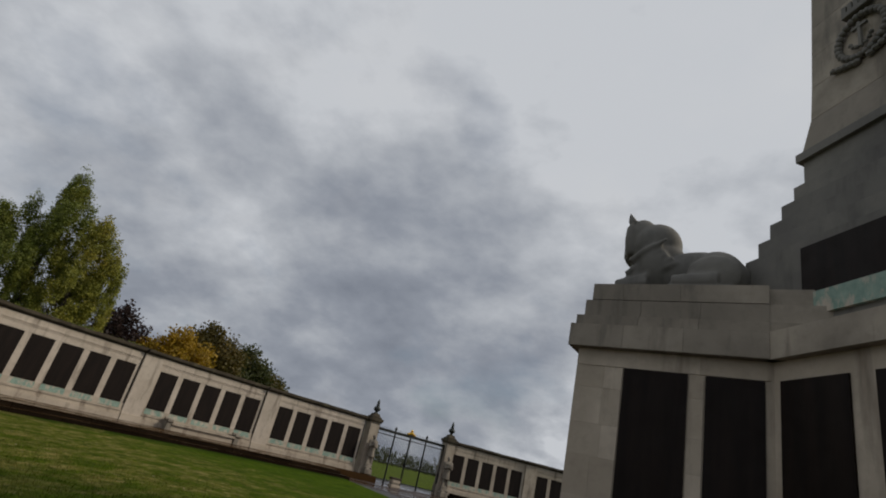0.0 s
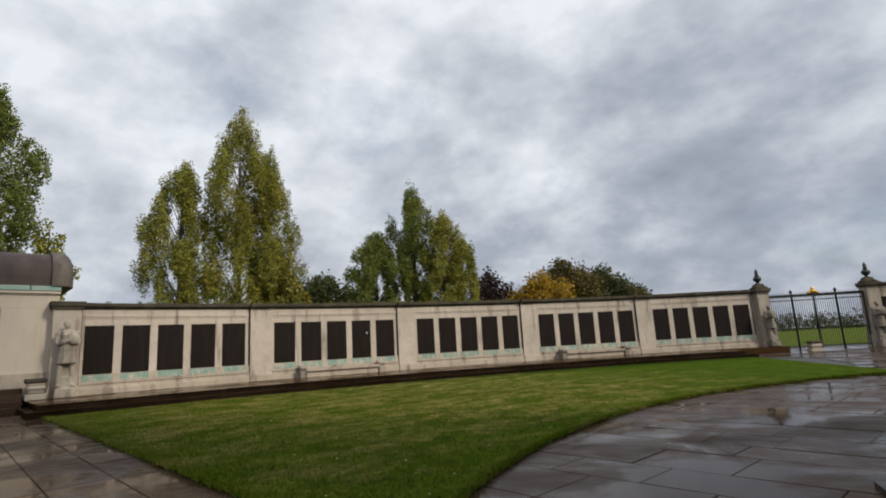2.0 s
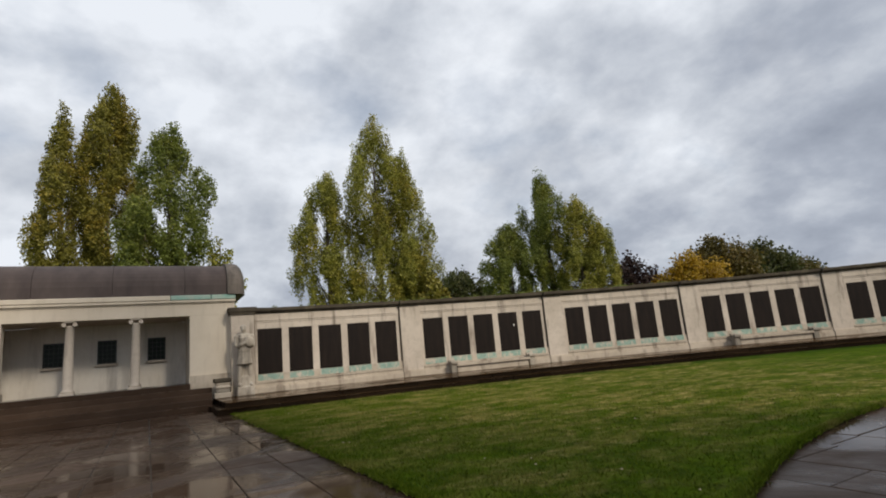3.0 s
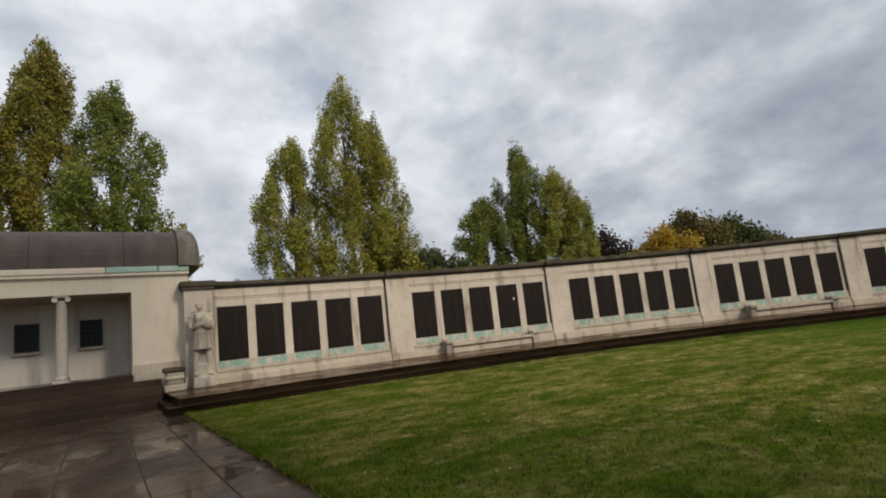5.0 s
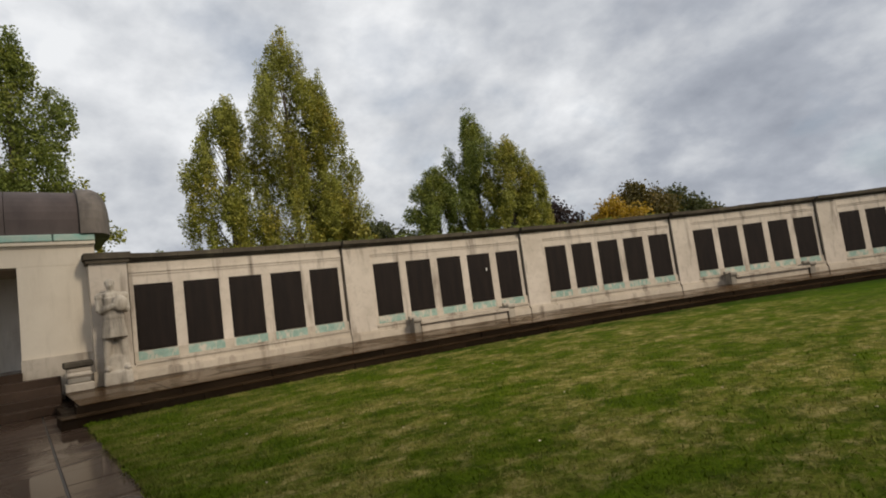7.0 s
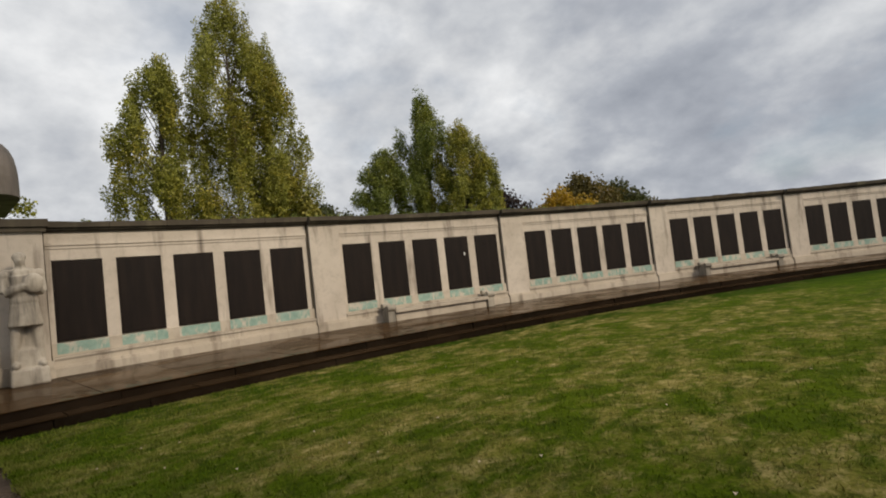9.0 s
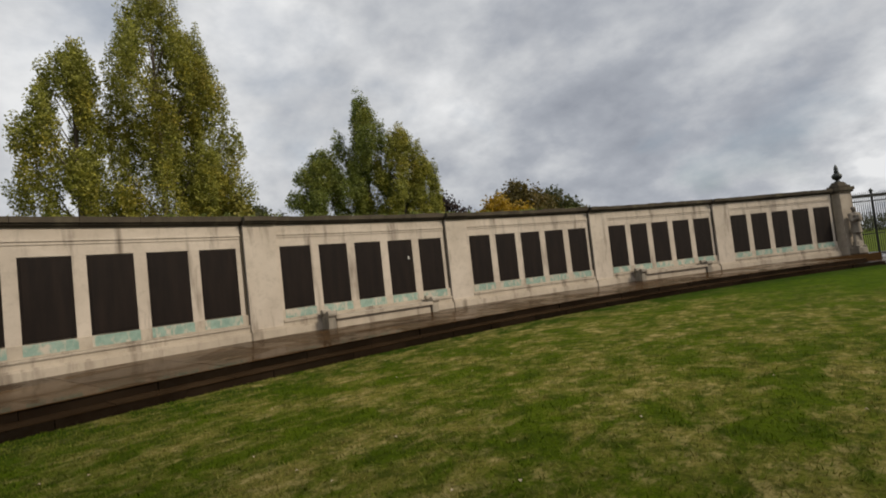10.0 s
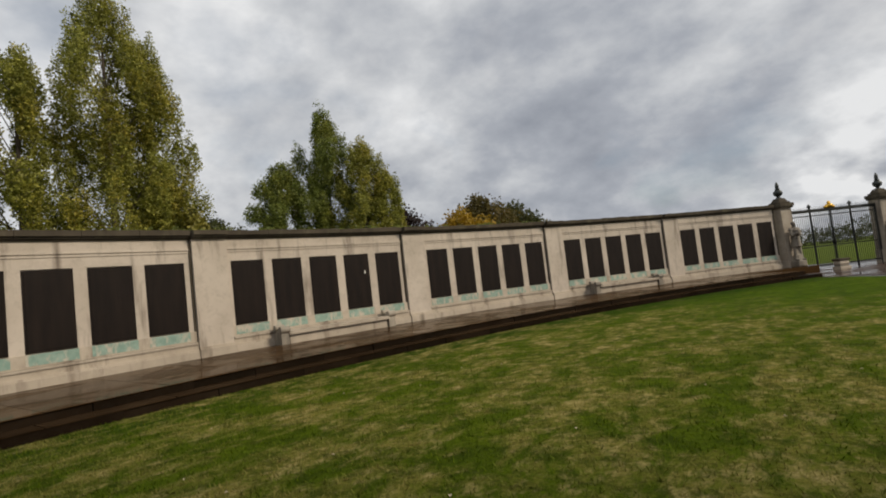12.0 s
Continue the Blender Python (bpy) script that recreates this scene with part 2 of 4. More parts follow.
def grass_mat(name, dry, lush_a, lush_b):
    m = Mat(name, 0.9, spec=0.02)
    lush = m.mix(m.ramp(m.noise(1.3, 6, 0.65), (0.35, 0.0), (0.65, 1.0)), lush_a, lush_b)
    dried, area = dryness(m)
    lush = m.mix(m.mix(0.45 * dry, 0.0, area), lush, (0.085, 0.095, 0.008))
    if dry > 0.5:
        lush = m.mix(dark_strip(m), lush, (0.014, 0.042, 0.0012))
    straw = m.mix(m.noise(30, 4), (0.31, 0.25, 0.07), (0.12, 0.11, 0.018))
    col = m.mix(m.mix(dry, 0.0, dried), lush, straw)
    col = m.mix(m.ramp(m.noise(24, 6, 0.72), (0.46, 0.0), (0.68, 0.65)), col, (0.018, 0.020, 0.003))
    col = m.mix(m.ramp(m.noise(4.0, 6, 0.7), (0.49, 0.0), (0.60, 0.6)), col, (0.022, 0.036, 0.003))
    tuft = m.ramp(m.noise(5.0, 7, 0.75, (1.0, 0.7, 1.0)), (0.50, 0.0), (0.62, 0.9))
    col = m.mix(m.mix(1.0, m.mix(dry, 0.10, dried), tuft, "MULTIPLY"), col, (0.42, 0.33, 0.14))
    return m.color(col).bump(m.noise(45, 6, 0.7), 0.8, 0.03).m


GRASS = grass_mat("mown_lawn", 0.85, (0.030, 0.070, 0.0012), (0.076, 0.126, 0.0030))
FIELD = grass_mat("far_field", 0.3, (0.10, 0.15, 0.018), (0.15, 0.20, 0.03))


def blade_mat():
    m = Mat("grass_blades", 0.7, spec=0.05)
    col = m.mix(m.island, (0.045, 0.080, 0.003), (0.105, 0.142, 0.009))
    return m.color(m.mix(m.mix(0.85, 0.0, dryness(m)[0]), col, (0.30, 0.24, 0.08))).m


BLADES = blade_mat()


def leaf_mat(name, a, b, c, turn=0.25):
    """Leaves from a to b, and a share of turned ones of colour c."""
    m = Mat(name, 0.55, spec=0.35)
    spray = m.ramp(m.noise(1.6, 3, 0.6), (0.38, 0.0), (0.62, 1.0))
    col = m.mix(m.mix(0.55, m.island, spray), a, b)
    k = m.mix(1.0, m.ramp(m.noise(0.35, 3), (0.45, 0.0), (0.68, 1.0)), m.ramp(m.island, (0.3, 0.0), (0.6, 1.0)), "MULTIPLY")
    k2 = m.mix(turn, 0.0, k)
    final = m.mix(k2, col, c)
    m.color(final)
    thin = m.n.new("ShaderNodeBsdfTranslucent")
    m.l.new(final, thin.inputs["Color"])
    both = m.n.new("ShaderNodeMixShader")
    both.inputs[0].default_value = 0.33
    m.l.new(m.b.outputs[0], both.inputs[1])
    m.l.new(thin.outputs[0], both.inputs[2])
    m.l.new(both.outputs[0], m.n["Material Output"].inputs["Surface"])
    return m.m


LEAF_POPLAR = leaf_mat("poplar_leaves", (0.052, 0.068, 0.010), (0.43, 0.42, 0.08), (0.58, 0.41, 0.045), 0.45)
LEAF_YELLOWING = leaf_mat("yellowing_poplar_leaves", (0.055, 0.060, 0.011), (0.37, 0.33, 0.06), (0.48, 0.31, 0.036), 0.55)
LEAF_GREEN = leaf_mat("green_leaves", (0.036, 0.058, 0.011), (0.26, 0.30, 0.06), (0.34, 0.31, 0.045), 0.5)
LEAF_DARK = leaf_mat("dark_green_leaves", (0.036, 0.048, 0.014), (0.085, 0.095, 0.026), (0.13, 0.10, 0.028), 0.5)
LEAF_GOLD = leaf_mat("golden_autumn_leaves", (0.24, 0.15, 0.015), (0.48, 0.30, 0.02), (0.14, 0.12, 0.025), 0.5)
LEAF_BROWN = leaf_mat("olive_brown_leaves", (0.075, 0.062, 0.018), (0.15, 0.12, 0.03), (0.22, 0.12, 0.02), 0.6)
LEAF_PURPLE = leaf_mat("purple_beech_leaves", (0.022, 0.012, 0.012), (0.045, 0.022, 0.018), (0.03, 0.03, 0.01), 0.4)


def simple_mat(name, col, dark, scale=6.0, rough=0.6, metal=0.0, stretch=(1, 1, 1)):
    m = Mat(name, rough, metal)
    m.color(m.mix(m.ramp(m.noise(scale, 6, 0.6, stretch), (0.35, 0.0), (0.7, 1.0)), col, dark))
    return m.bump(m.noise(scale * 5, 5), 0.2, 0.008).m


BARK = simple_mat("grey_bark", (0.13, 0.10, 0.075), (0.06, 0.05, 0.04), 8.0, 0.9, stretch=(1, 1, 0.3))
ROOF = simple_mat("brown_copper_roof", (0.060, 0.044, 0.041), (0.100, 0.076, 0.068), 1.6, 0.85, 0.0, (1, 1, 0.4))
ROOF_BAND = simple_mat("weathered_roof_end", (0.15, 0.125, 0.105), (0.055, 0.045, 0.038), 3.0, 0.8, 0.0, (1, 1, 0.3))
COPPER = simple_mat("green_copper_gutter", (0.22, 0.40, 0.34), (0.40, 0.45, 0.38), 3.0, 0.6)
IRON = simple_mat("black_iron", (0.018, 0.02, 0.018), (0.035, 0.035, 0.03), 20.0, 0.45, 0.5)
URN = simple_mat("dark_bronze_urn", (0.035, 0.04, 0.038), (0.06, 0.065, 0.06), 9.0, 0.5, 0.6)
GOLD = simple_mat("gilded_metal", (0.75, 0.45, 0.05), (0.65, 0.36, 0.04), 20.0, 0.35, 0.7)
LEAD = simple_mat("leaded_glazing_bar", (0.03, 0.03, 0.028), (0.05, 0.05, 0.045), 20.0, 0.5, 0.3)
GLASS = simple_mat("dark_leaded_glass", (0.004, 0.006, 0.005), (0.012, 0.026, 0.014), 7.0, 0.25)
GLASS.node_tree.nodes["Principled BSDF"].inputs["Specular IOR Level"].default_value = 0.15
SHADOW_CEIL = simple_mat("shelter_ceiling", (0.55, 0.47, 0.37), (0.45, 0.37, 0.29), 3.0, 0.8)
PALE_SPOT = simple_mat("pale_paper_badge", (0.7, 0.68, 0.64), (0.55, 0.54, 0.5), 20.0, 0.7)


# ---- mesh helpers ----
def mesh_object(name, bm, material, parent=None, label="", smooth=False):
    me = bpy.data.meshes.new(name)
    bmesh.ops.recalc_face_normals(bm, faces=bm.faces)
    bm.to_mesh(me)
    bm.free()
    me.materials.append(material)
    if smooth:
        me.shade_smooth()
    ob = new(name, me)
    if parent:
        ob.parent = parent
    if label:
        ob["label"] = label
    return ob


def part(name, bm, material, parent, label="", smooth=False):
    return mesh_object(name, bm, material, parent, label, smooth)


def thing(name, label, category, group="", kind="", at=None):
    ob = new(name)
    if at is not None:
        ob.matrix_basis = at
    return tagged(ob, label, category, group, kind)


def box(bm, size, centre=(0, 0, 0), bevel=0.0, turn=0.0, taper=1.0):
    """A box, its top tapered and its edges bevelled, added to bm."""
    r = bmesh.ops.create_cube(bm, size=1.0)
    vs = r["verts"]
    for v in vs:
        k = taper if v.co.z > 0 else 1.0
        v.co = Vector((v.co.x * size[0] * k, v.co.y * size[1] * k, v.co.z * size[2]))
    if bevel:
        es = list({e for v in vs for e in v.link_edges})
        out = bmesh.ops.bevel(bm, geom=es, offset=bevel, segments=1, affect="EDGES")
        vs = list({v for f in out["faces"] for v in f.verts} | {v for v in vs if v.is_valid})
    bmesh.ops.transform(bm, matrix=Matrix.Translation(centre) @ Matrix.Rotation(turn, 4, "Z"), verts=vs)
    return vs


def one_box(size, centre=(0, 0, 0), bevel=0.0, turn=0.0, taper=1.0):
    bm = bmesh.new()
    box(bm, size, centre, bevel, turn, taper)
    return bm


def lathe(bm, profile, centre=(0, 0, 0), seg=20):
    """A turned form from (radius, height) pairs."""
    rings = []
    for r, h in profile:
        rings.append([bm.verts.new((centre[0] + r * math.cos(2 * math.pi * i / seg), centre[1] + r * math.sin(2 * math.pi * i / seg), centre[2] + h)) for i in range(seg)])
    for a, b in zip(rings, rings[1:]):
        for i in range(seg):
            bm.faces.new((a[i], a[(i + 1) % seg], b[(i + 1) % seg], b[i]))
    bm.faces.new(rings[0][::-1])
    bm.faces.new(rings[-1])


def turned(profile, centre=(0, 0, 0), seg=20):
    bm = bmesh.new()
    lathe(bm, profile, centre, seg)
    return bm


def prism(points, z0, z1, bm=None):
    """An upright prism over a plan outline."""
    bm = bm or bmesh.new()
    lo = [bm.verts.new((x, y, z0)) for x, y in points]
    hi = [bm.verts.new((x, y, z1)) for x, y in points]
    n = len(points)
    for i in range(n):
        bm.faces.new((lo[i], lo[(i + 1) % n], hi[(i + 1) % n], hi[i]))
    bm.faces.new(lo[::-1])
    bm.faces.new(hi)
    return bm


def blob(bm, centre, radii, turn=None, sub=2):
    """A rounded lump for carved figures."""
    r = bmesh.ops.create_icosphere(bm, subdivisions=sub, radius=1.0)
    m = Matrix.Translation(centre) @ (turn.to_4x4() if turn else Matrix.Identity(4)) @ Matrix.Diagonal((*radii, 1))
    bmesh.ops.transform(bm, matrix=m, verts=r["verts"])


def limb(bm, a, b, ra, rb, seg=8):
    """A tapered rod from a to b."""
    a, b = Vector(a), Vector(b)
    d = (b - a).normalized()
    s = d.cross(Vector((0.31, 0.17, 0.93))).normalized()
    t = d.cross(s)
    rings = [[bm.verts.new(p + (s * math.cos(2 * math.pi * i / seg) + t * math.sin(2 * math.pi * i / seg)) * r) for i in range(seg)] for p, r in ((a, ra), (b, rb))]
    for i in range(seg):
        bm.faces.new((rings[0][i], rings[0][(i + 1) % seg], rings[1][(i + 1) % seg], rings[1][i]))
    bm.faces.new(rings[0][::-1])
    bm.faces.new(rings[1])


# ---- plan ----
CX, CY, R = 25.4329, 6.2612, 46.5037       # centre and radius of the curved wall's face
TH0 = 3.1114
BAY, PAN, PW = 6.9841, 1.2060, 0.9370           # bay pitch, panel pitch and panel width along the wall
PLAT_Z, PAN_Z0, PAN_Z1, COPE_Z, TOP_Z = 0.33, 1.056, 2.784, 3.40, 3.63


def on_wall(arc, out=0.0):
    """Plan place at an arc length along the wall's face, out metres in front of it."""
    th = TH0 - arc / R
    return CX + (R - out) * math.cos(th), CY + (R - out) * math.sin(th)


def wall_pose(arc, out=0.0, z=0.0):
    """Pose at the wall: x along the wall, -y out towards the lawn."""
    th = TH0 - arc / R
    x, y = on_wall(arc, out)
    return Matrix.Translation((x, y, z)) @ Matrix.Rotation(th - math.pi / 2, 4, "Z")


def curved(a0, a1, out0, out1, z0, z1, bm=None, step=0.6):
    """A curved block along the wall from arc a0 to a1, out0 (back) to out1 (front)."""
    bm = bm or bmesh.new()
    n = max(1, int(math.ceil((a1 - a0) / step)))
    rings = []
    for i in range(n + 1):
        a = a0 + (a1 - a0) * i / n
        rings.append([bm.verts.new((*on_wall(a, o), z)) for o, z in ((out0, z0), (out1, z0), (out1, z1), (out0, z1))])
    for p, q in zip(rings, rings[1:]):
        for i in range(4):
            bm.faces.new((p[i], p[(i + 1) % 4], q[(i + 1) % 4], q[i]))
    bm.faces.new(rings[0][::-1])
    bm.faces.new(rings[-1])
    return bm

FAR = 41.00                                          # first panel beyond the gate
WALL_END, GATE_A, GATE_B = 34.2, 34.85, FAR - 0.75
LAWN_R = 4.65                                        # platform and steps, from wall to lawn
ARC_IN = (12.1, 13.8, 15.0)                        # inner edge of the lawn, round the obelisk

# ---- ground ----
ground = tagged(mesh_object("ground", prism([(-900, -700), (900, -700), (900, 1100), (-900, 1100)], -0.6, -0.06), FIELD), "flat mown grass field reaching the horizon", "ground", kind="structure")

pav_outline = [(-21.5, -14), (34, -14), (34, 40), (6, 46), (-9, 50), (-12, 40), (-21.5, 26)]
pavement = tagged(mesh_object("pavement", prism(pav_outline, -0.05, -0.018), JOINT), "wet brown flagstone paving with puddles and dark joints", "pavement", kind="structure")

lawn_pts = []
front_y = 6.15
lawn_pts.append((-0.85, front_y))
for i in range(19):
    y = front_y + 0.15 + (22.6 - front_y - 0.15) * i / 18
    lawn_pts.append((ARC_IN[0] - math.sqrt(ARC_IN[2] ** 2 - (y - ARC_IN[1]) ** 2), y))
for i in range(41):
    arc = 30.5 + (-1.2 - 30.5) * i / 40
    x, y = on_wall(arc, LAWN_R)
    if y > front_y + 0.05:
        lawn_pts.append((x, y))
lawn_pts.append((on_wall(-1.3, LAWN_R)[0], front_y))
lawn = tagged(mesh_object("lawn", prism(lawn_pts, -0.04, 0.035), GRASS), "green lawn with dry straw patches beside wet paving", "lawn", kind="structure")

lawn_b = [on_wall(FAR + 0.5 + i * 1.5, LAWN_R) for i in range(12)] + [(20, 30), (5.0, 31.5), (1.5, 34.5)]
tagged(mesh_object("lawn_far", prism(lawn_b, -0.04, 0.035), GRASS), "green lawn beyond the gate path", "lawn", kind="structure")

# ---- raised platform and steps along the wall ----
platform = thing("platform", "wet brown stone terrace with two dark steps along the wall", "platform", kind="structure")
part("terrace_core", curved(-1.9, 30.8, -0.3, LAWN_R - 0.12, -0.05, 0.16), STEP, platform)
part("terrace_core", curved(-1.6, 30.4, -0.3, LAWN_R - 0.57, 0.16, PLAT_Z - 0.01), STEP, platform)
worn = random.Random(31)
for first, last, back, front, z0, z1 in ((-2.0, 30.9, 1.1, 0.02, -0.05, 0.17), (-1.7, 30.5, 1.0, 0.47, 0.166, PLAT_Z)):
    a = first
    while a < last - 0.2:
        w = min(worn.uniform(1.2, 2.0), last - a)
        bm = curved(a + 0.006, a + w - 0.006, LAWN_R - back, LAWN_R - front + worn.uniform(-0.025, 0.015), z0, z1 + worn.uniform(-0.006, 0.004), step=0.22)
        for v in bm.verts:
            if v.co.z > z1 - 0.02:
                v.co.z -= abs(worn.gauss(0, 0.006))
                v.co.x += worn.gauss(0, 0.006)
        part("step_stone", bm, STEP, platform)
        a += w
part("landing", curved(30.5, 34.9, -0.3, 1.3, -0.05, PLAT_Z + 0.008), PLATFORM, platform)
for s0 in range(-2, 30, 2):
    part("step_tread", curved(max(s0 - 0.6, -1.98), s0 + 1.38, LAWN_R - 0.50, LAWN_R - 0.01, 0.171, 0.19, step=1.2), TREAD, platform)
random.seed(4)
a = -1.66
while a < 30.4:
    w = min(random.uniform(1.5, 2.1), 30.48 - a)
    for o0, o1 in ((0.02, 1.35), (1.35, 2.9), (2.9, LAWN_R - 0.45)):
        part("paving_slab", curved(a + 0.008, a + w - 0.008, o0 + 0.008, o1 - 0.008, PLAT_Z, PLAT_Z + 0.012 + random.uniform(0, 0.004), step=1.1), PLATFORM, platform)
    a += w
platform_b = thing("platform", "wet brown stone terrace with two dark steps along the wall", "platform", kind="structure")
part("step_lower", curved(FAR - 0.1, 64.0, -0.3, LAWN_R - 0.02, -0.05, 0.17), STEP, platform_b)
part("step_upper", curved(FAR + 0.2, 64.0, -0.3, LAWN_R - 0.47, 0.17, PLAT_Z + 0.01), STEP, platform_b)


# ---- curved memorial wall ----
def flat_panel(w, h):
    bm = one_box((w, 0.05, h), (w / 2, 0, h / 2), 0.008)
    box(bm, (w - 0.09, 0.02, h - 0.09), (w / 2, -0.022, h / 2), 0.006)
    return bm


wall = thing("wall_curved", "pale stone memorial wall with dark bronze name panels", "wall", kind="structure")
panel_mesh = None
spots = random.Random(8)


def bay(first, stone=STONE):
    global panel_mesh
    a0, a1 = first - 0.10, first + 4 * PAN + PW + 0.17
    part("wall_body", curved(a0, a1, -0.55, -0.03, 0.0, COPE_Z), stone, wall)
    part("plinth", curved(a0, a1, -0.03, 0.19, 0.0, 0.52), STONE_PLINTH, wall)
    part("plinth_moulding", curved(a0, a1, -0.03, 0.155, 0.52, 0.57), STONE_PLINTH, wall)
    part("plinth_band", curved(a0, a1, -0.03, 0.10, 0.57, 0.70), STONE_PLINTH, wall)
    part("plinth_moulding", curved(a0, a1, -0.03, 0.13, 0.70, 0.755), STONE_PLINTH, wall)
    part("wall_frame", curved(a0, a1, -0.03, 0.045, 3.05, 3.09), stone, wall)
    part("sill", curved(a0, a1, -0.03, 0.06, 0.76, PAN_Z0 - 0.02), STONE_PLINTH, wall)
    part("frieze", curved(a0, a1, -0.03, 0.025, PAN_Z1 + 0.02, 3.12), stone, wall)
    part("moulding", curved(a0, a1, -0.03, 0.055, 3.12, 3.17), stone, wall)
    part("frieze", curved(a0, a1, -0.03, 0.035, 3.17, COPE_Z), stone, wall)
    edges = [a0] + [e for i in range(5) for e in (first + i * PAN, first + i * PAN + PW)] + [a1]
    for e0, e1 in zip(edges[::2], edges[1::2]):
        part("mullion", curved(e0, e1, -0.03, 0.025, PAN_Z0 - 0.02, PAN_Z1 + 0.02, step=2), stone, wall)
    for i in range(5):
        part("stained_sill", curved(first + i * PAN - 0.01, first + i * PAN + PW + 0.01, 0.03, 0.064, 0.80, PAN_Z0 - 0.022, step=2), STAINED, wall, "stone sill stained green by the bronze")
        ob = new("bronze_panel", panel_mesh) if panel_mesh else part("bronze_panel", flat_panel(PW, PAN_Z1 - PAN_Z0), BRONZE, wall, "dark brown bronze panel of names")
        panel_mesh = ob.data
        ob.parent = wall
        ob["label"] = "dark brown bronze panel of names"
        ob.matrix_basis = wall_pose(first + i * PAN + PW / 2, -0.005, PAN_Z0) @ Matrix.Translation((-PW / 2, 0, 0))


def cope(a0, a1, proud=0.0):
    """Coping stones in lengths, with a slightly uneven weathered top."""
    n = max(1, round((a1 - a0) / 1.25))
    for i in range(n):
        s0, s1 = a0 + (a1 - a0) * i / n, a0 + (a1 - a0) * (i + 1) / n - 0.008
        bm = curved(s0, s1, -0.62, 0.07 + proud, COPE_Z, COPE_Z + 0.05, step=0.7)
        curved(s0, s1, -0.63, 0.13 + proud, COPE_Z + 0.05, COPE_Z + 0.10, bm, step=0.7)
        curved(s0, s1, -0.64, 0.19 + proud, COPE_Z + 0.10, TOP_Z + spots.uniform(-0.012, 0.012), bm, step=0.3)
        for v in bm.verts:
            if v.co.z > COPE_Z + 0.12:
                v.co.z += spots.uniform(-0.012, 0.012)
        part("coping_stone", bm, COPING, wall, "" if i else "dark lichen-covered coping")


def pier(a0, a1, stone=STONE):
    part("pier", curved(a0, a1, -0.6, 0.13, 0.0, COPE_Z, step=0.5), stone, wall)
    part("pier_plinth", curved(a0 - 0.02, a1 + 0.02, 0.05, 0.23, 0.0, 0.56, step=0.5), STONE_PLINTH, wall)
    part("pier_plinth_moulding", curved(a0 - 0.01, a1 + 0.01, 0.05, 0.185, 0.56, 0.62, step=0.5), STONE_PLINTH, wall)
    cope(a0, a1, 0.13)


for b in range(5):
    bay(b * BAY)
    cope(b * BAY - 0.10, b * BAY + 4 * PAN + PW + 0.17)
    # added dark strip: the shade of the groove between bay and pier, as colour
    part("drain_strip", curved(b * BAY + 4 * PAN + PW + 0.13, b * BAY + 4 * PAN + PW + 0.185, 0.0, 0.06, 0.72, COPE_Z, step=1), COPING, wall, "dark strip for the shaded groove beside the pier")
    if b < 4:
        pier(b * BAY + 4 * PAN + PW + 0.19, (b + 1) * BAY - 0.12)
for b in range(3):
    bay(FAR + b * BAY, SHADED_STREAKED)
    cope(FAR - 0.1 + b * BAY, FAR - 0.1 + b * BAY + 4 * PAN + PW + 0.27)
    pier(FAR + b * BAY + 4 * PAN + PW + 0.19, FAR + (b + 1) * BAY - 0.12, SHADED_STREAKED)

# a pale badge on one panel, dark water stains under the coping
part("paper_badge", one_box((0.05, 0.02, 0.11), (0, 0, 0), 0.006), PALE_SPOT, wall, "small pale badge on a bronze panel").matrix_basis = wall_pose(BAY + 3 * PAN + 0.74, 0.05, 2.20)


# end piers: the shelter end, and both sides of the gate
def end_pier(a0, a1, back=0.75, stone=STONE):
    p = thing("end_pier", "square pale stone pier with stepped dark cap", "pier", kind="structure")
    part("shaft", curved(a0, a1, -back, 0.22, 0.0, COPE_Z, step=1), stone, p)
    part("base", curved(a0 - 0.05, a1 + 0.05, -back - 0.03, 0.28, 0.0, 0.70, step=1), STONE_PLINTH, p)
    part("cap", curved(a0 - 0.06, a1 + 0.06, -back - 0.06, 0.30, COPE_Z, COPE_Z + 0.1, step=1), COPING, p, "dark weathered cap")
    part("cap_top", curved(a0 - 0.10, a1 + 0.10, -back - 0.1, 0.35, COPE_Z + 0.1, TOP_Z + 0.03, step=1), COPING, p)
    return p


end_pier(-0.98, -0.14)
end_pier(WALL_END, GATE_A, 0.5, SHADED_STREAKED)
end_pier(GATE_B, FAR - 0.1, 0.5, SHADED_STREAKED)


def urn():
    u = thing("urn", "dark bronze flaming urn on a stepped stone block", "urn", "urns on gate piers")
    bm = one_box((0.70, 0.70, 0.10), (0, 0, 0.05), 0.02)
    box(bm, (0.58, 0.58, 0.20), (0, 0, 0.20), 0.02, 0, 0.62)
    part("block", bm, COPING, u, "stepped dark stone block")
    part("bowl", turned([(0.13, 0.28), (0.14, 0.33), (0.07, 0.37), (0.10, 0.41), (0.19, 0.48), (0.225, 0.58), (0.21, 0.66), (0.14, 0.72), (0.11, 0.75), (0.14, 0.78)]), URN, u, smooth=True)
    part("flame", turned([(0.09, 0.78), (0.10, 0.84), (0.085, 0.90), (0.095, 0.96), (0.085, 1.03), (0.06, 1.10), (0.03, 1.16), (0.01, 1.20)], seg=9), URN, u, "flame-shaped finial", True)
    return u


urn_a = urn()
urn_a.matrix_basis = wall_pose((WALL_END + GATE_A) / 2, -0.12, TOP_Z + 0.03)
copy_thing(urn_a, wall_pose((GATE_B + FAR - 0.1) / 2, -0.12, TOP_Z + 0.03))


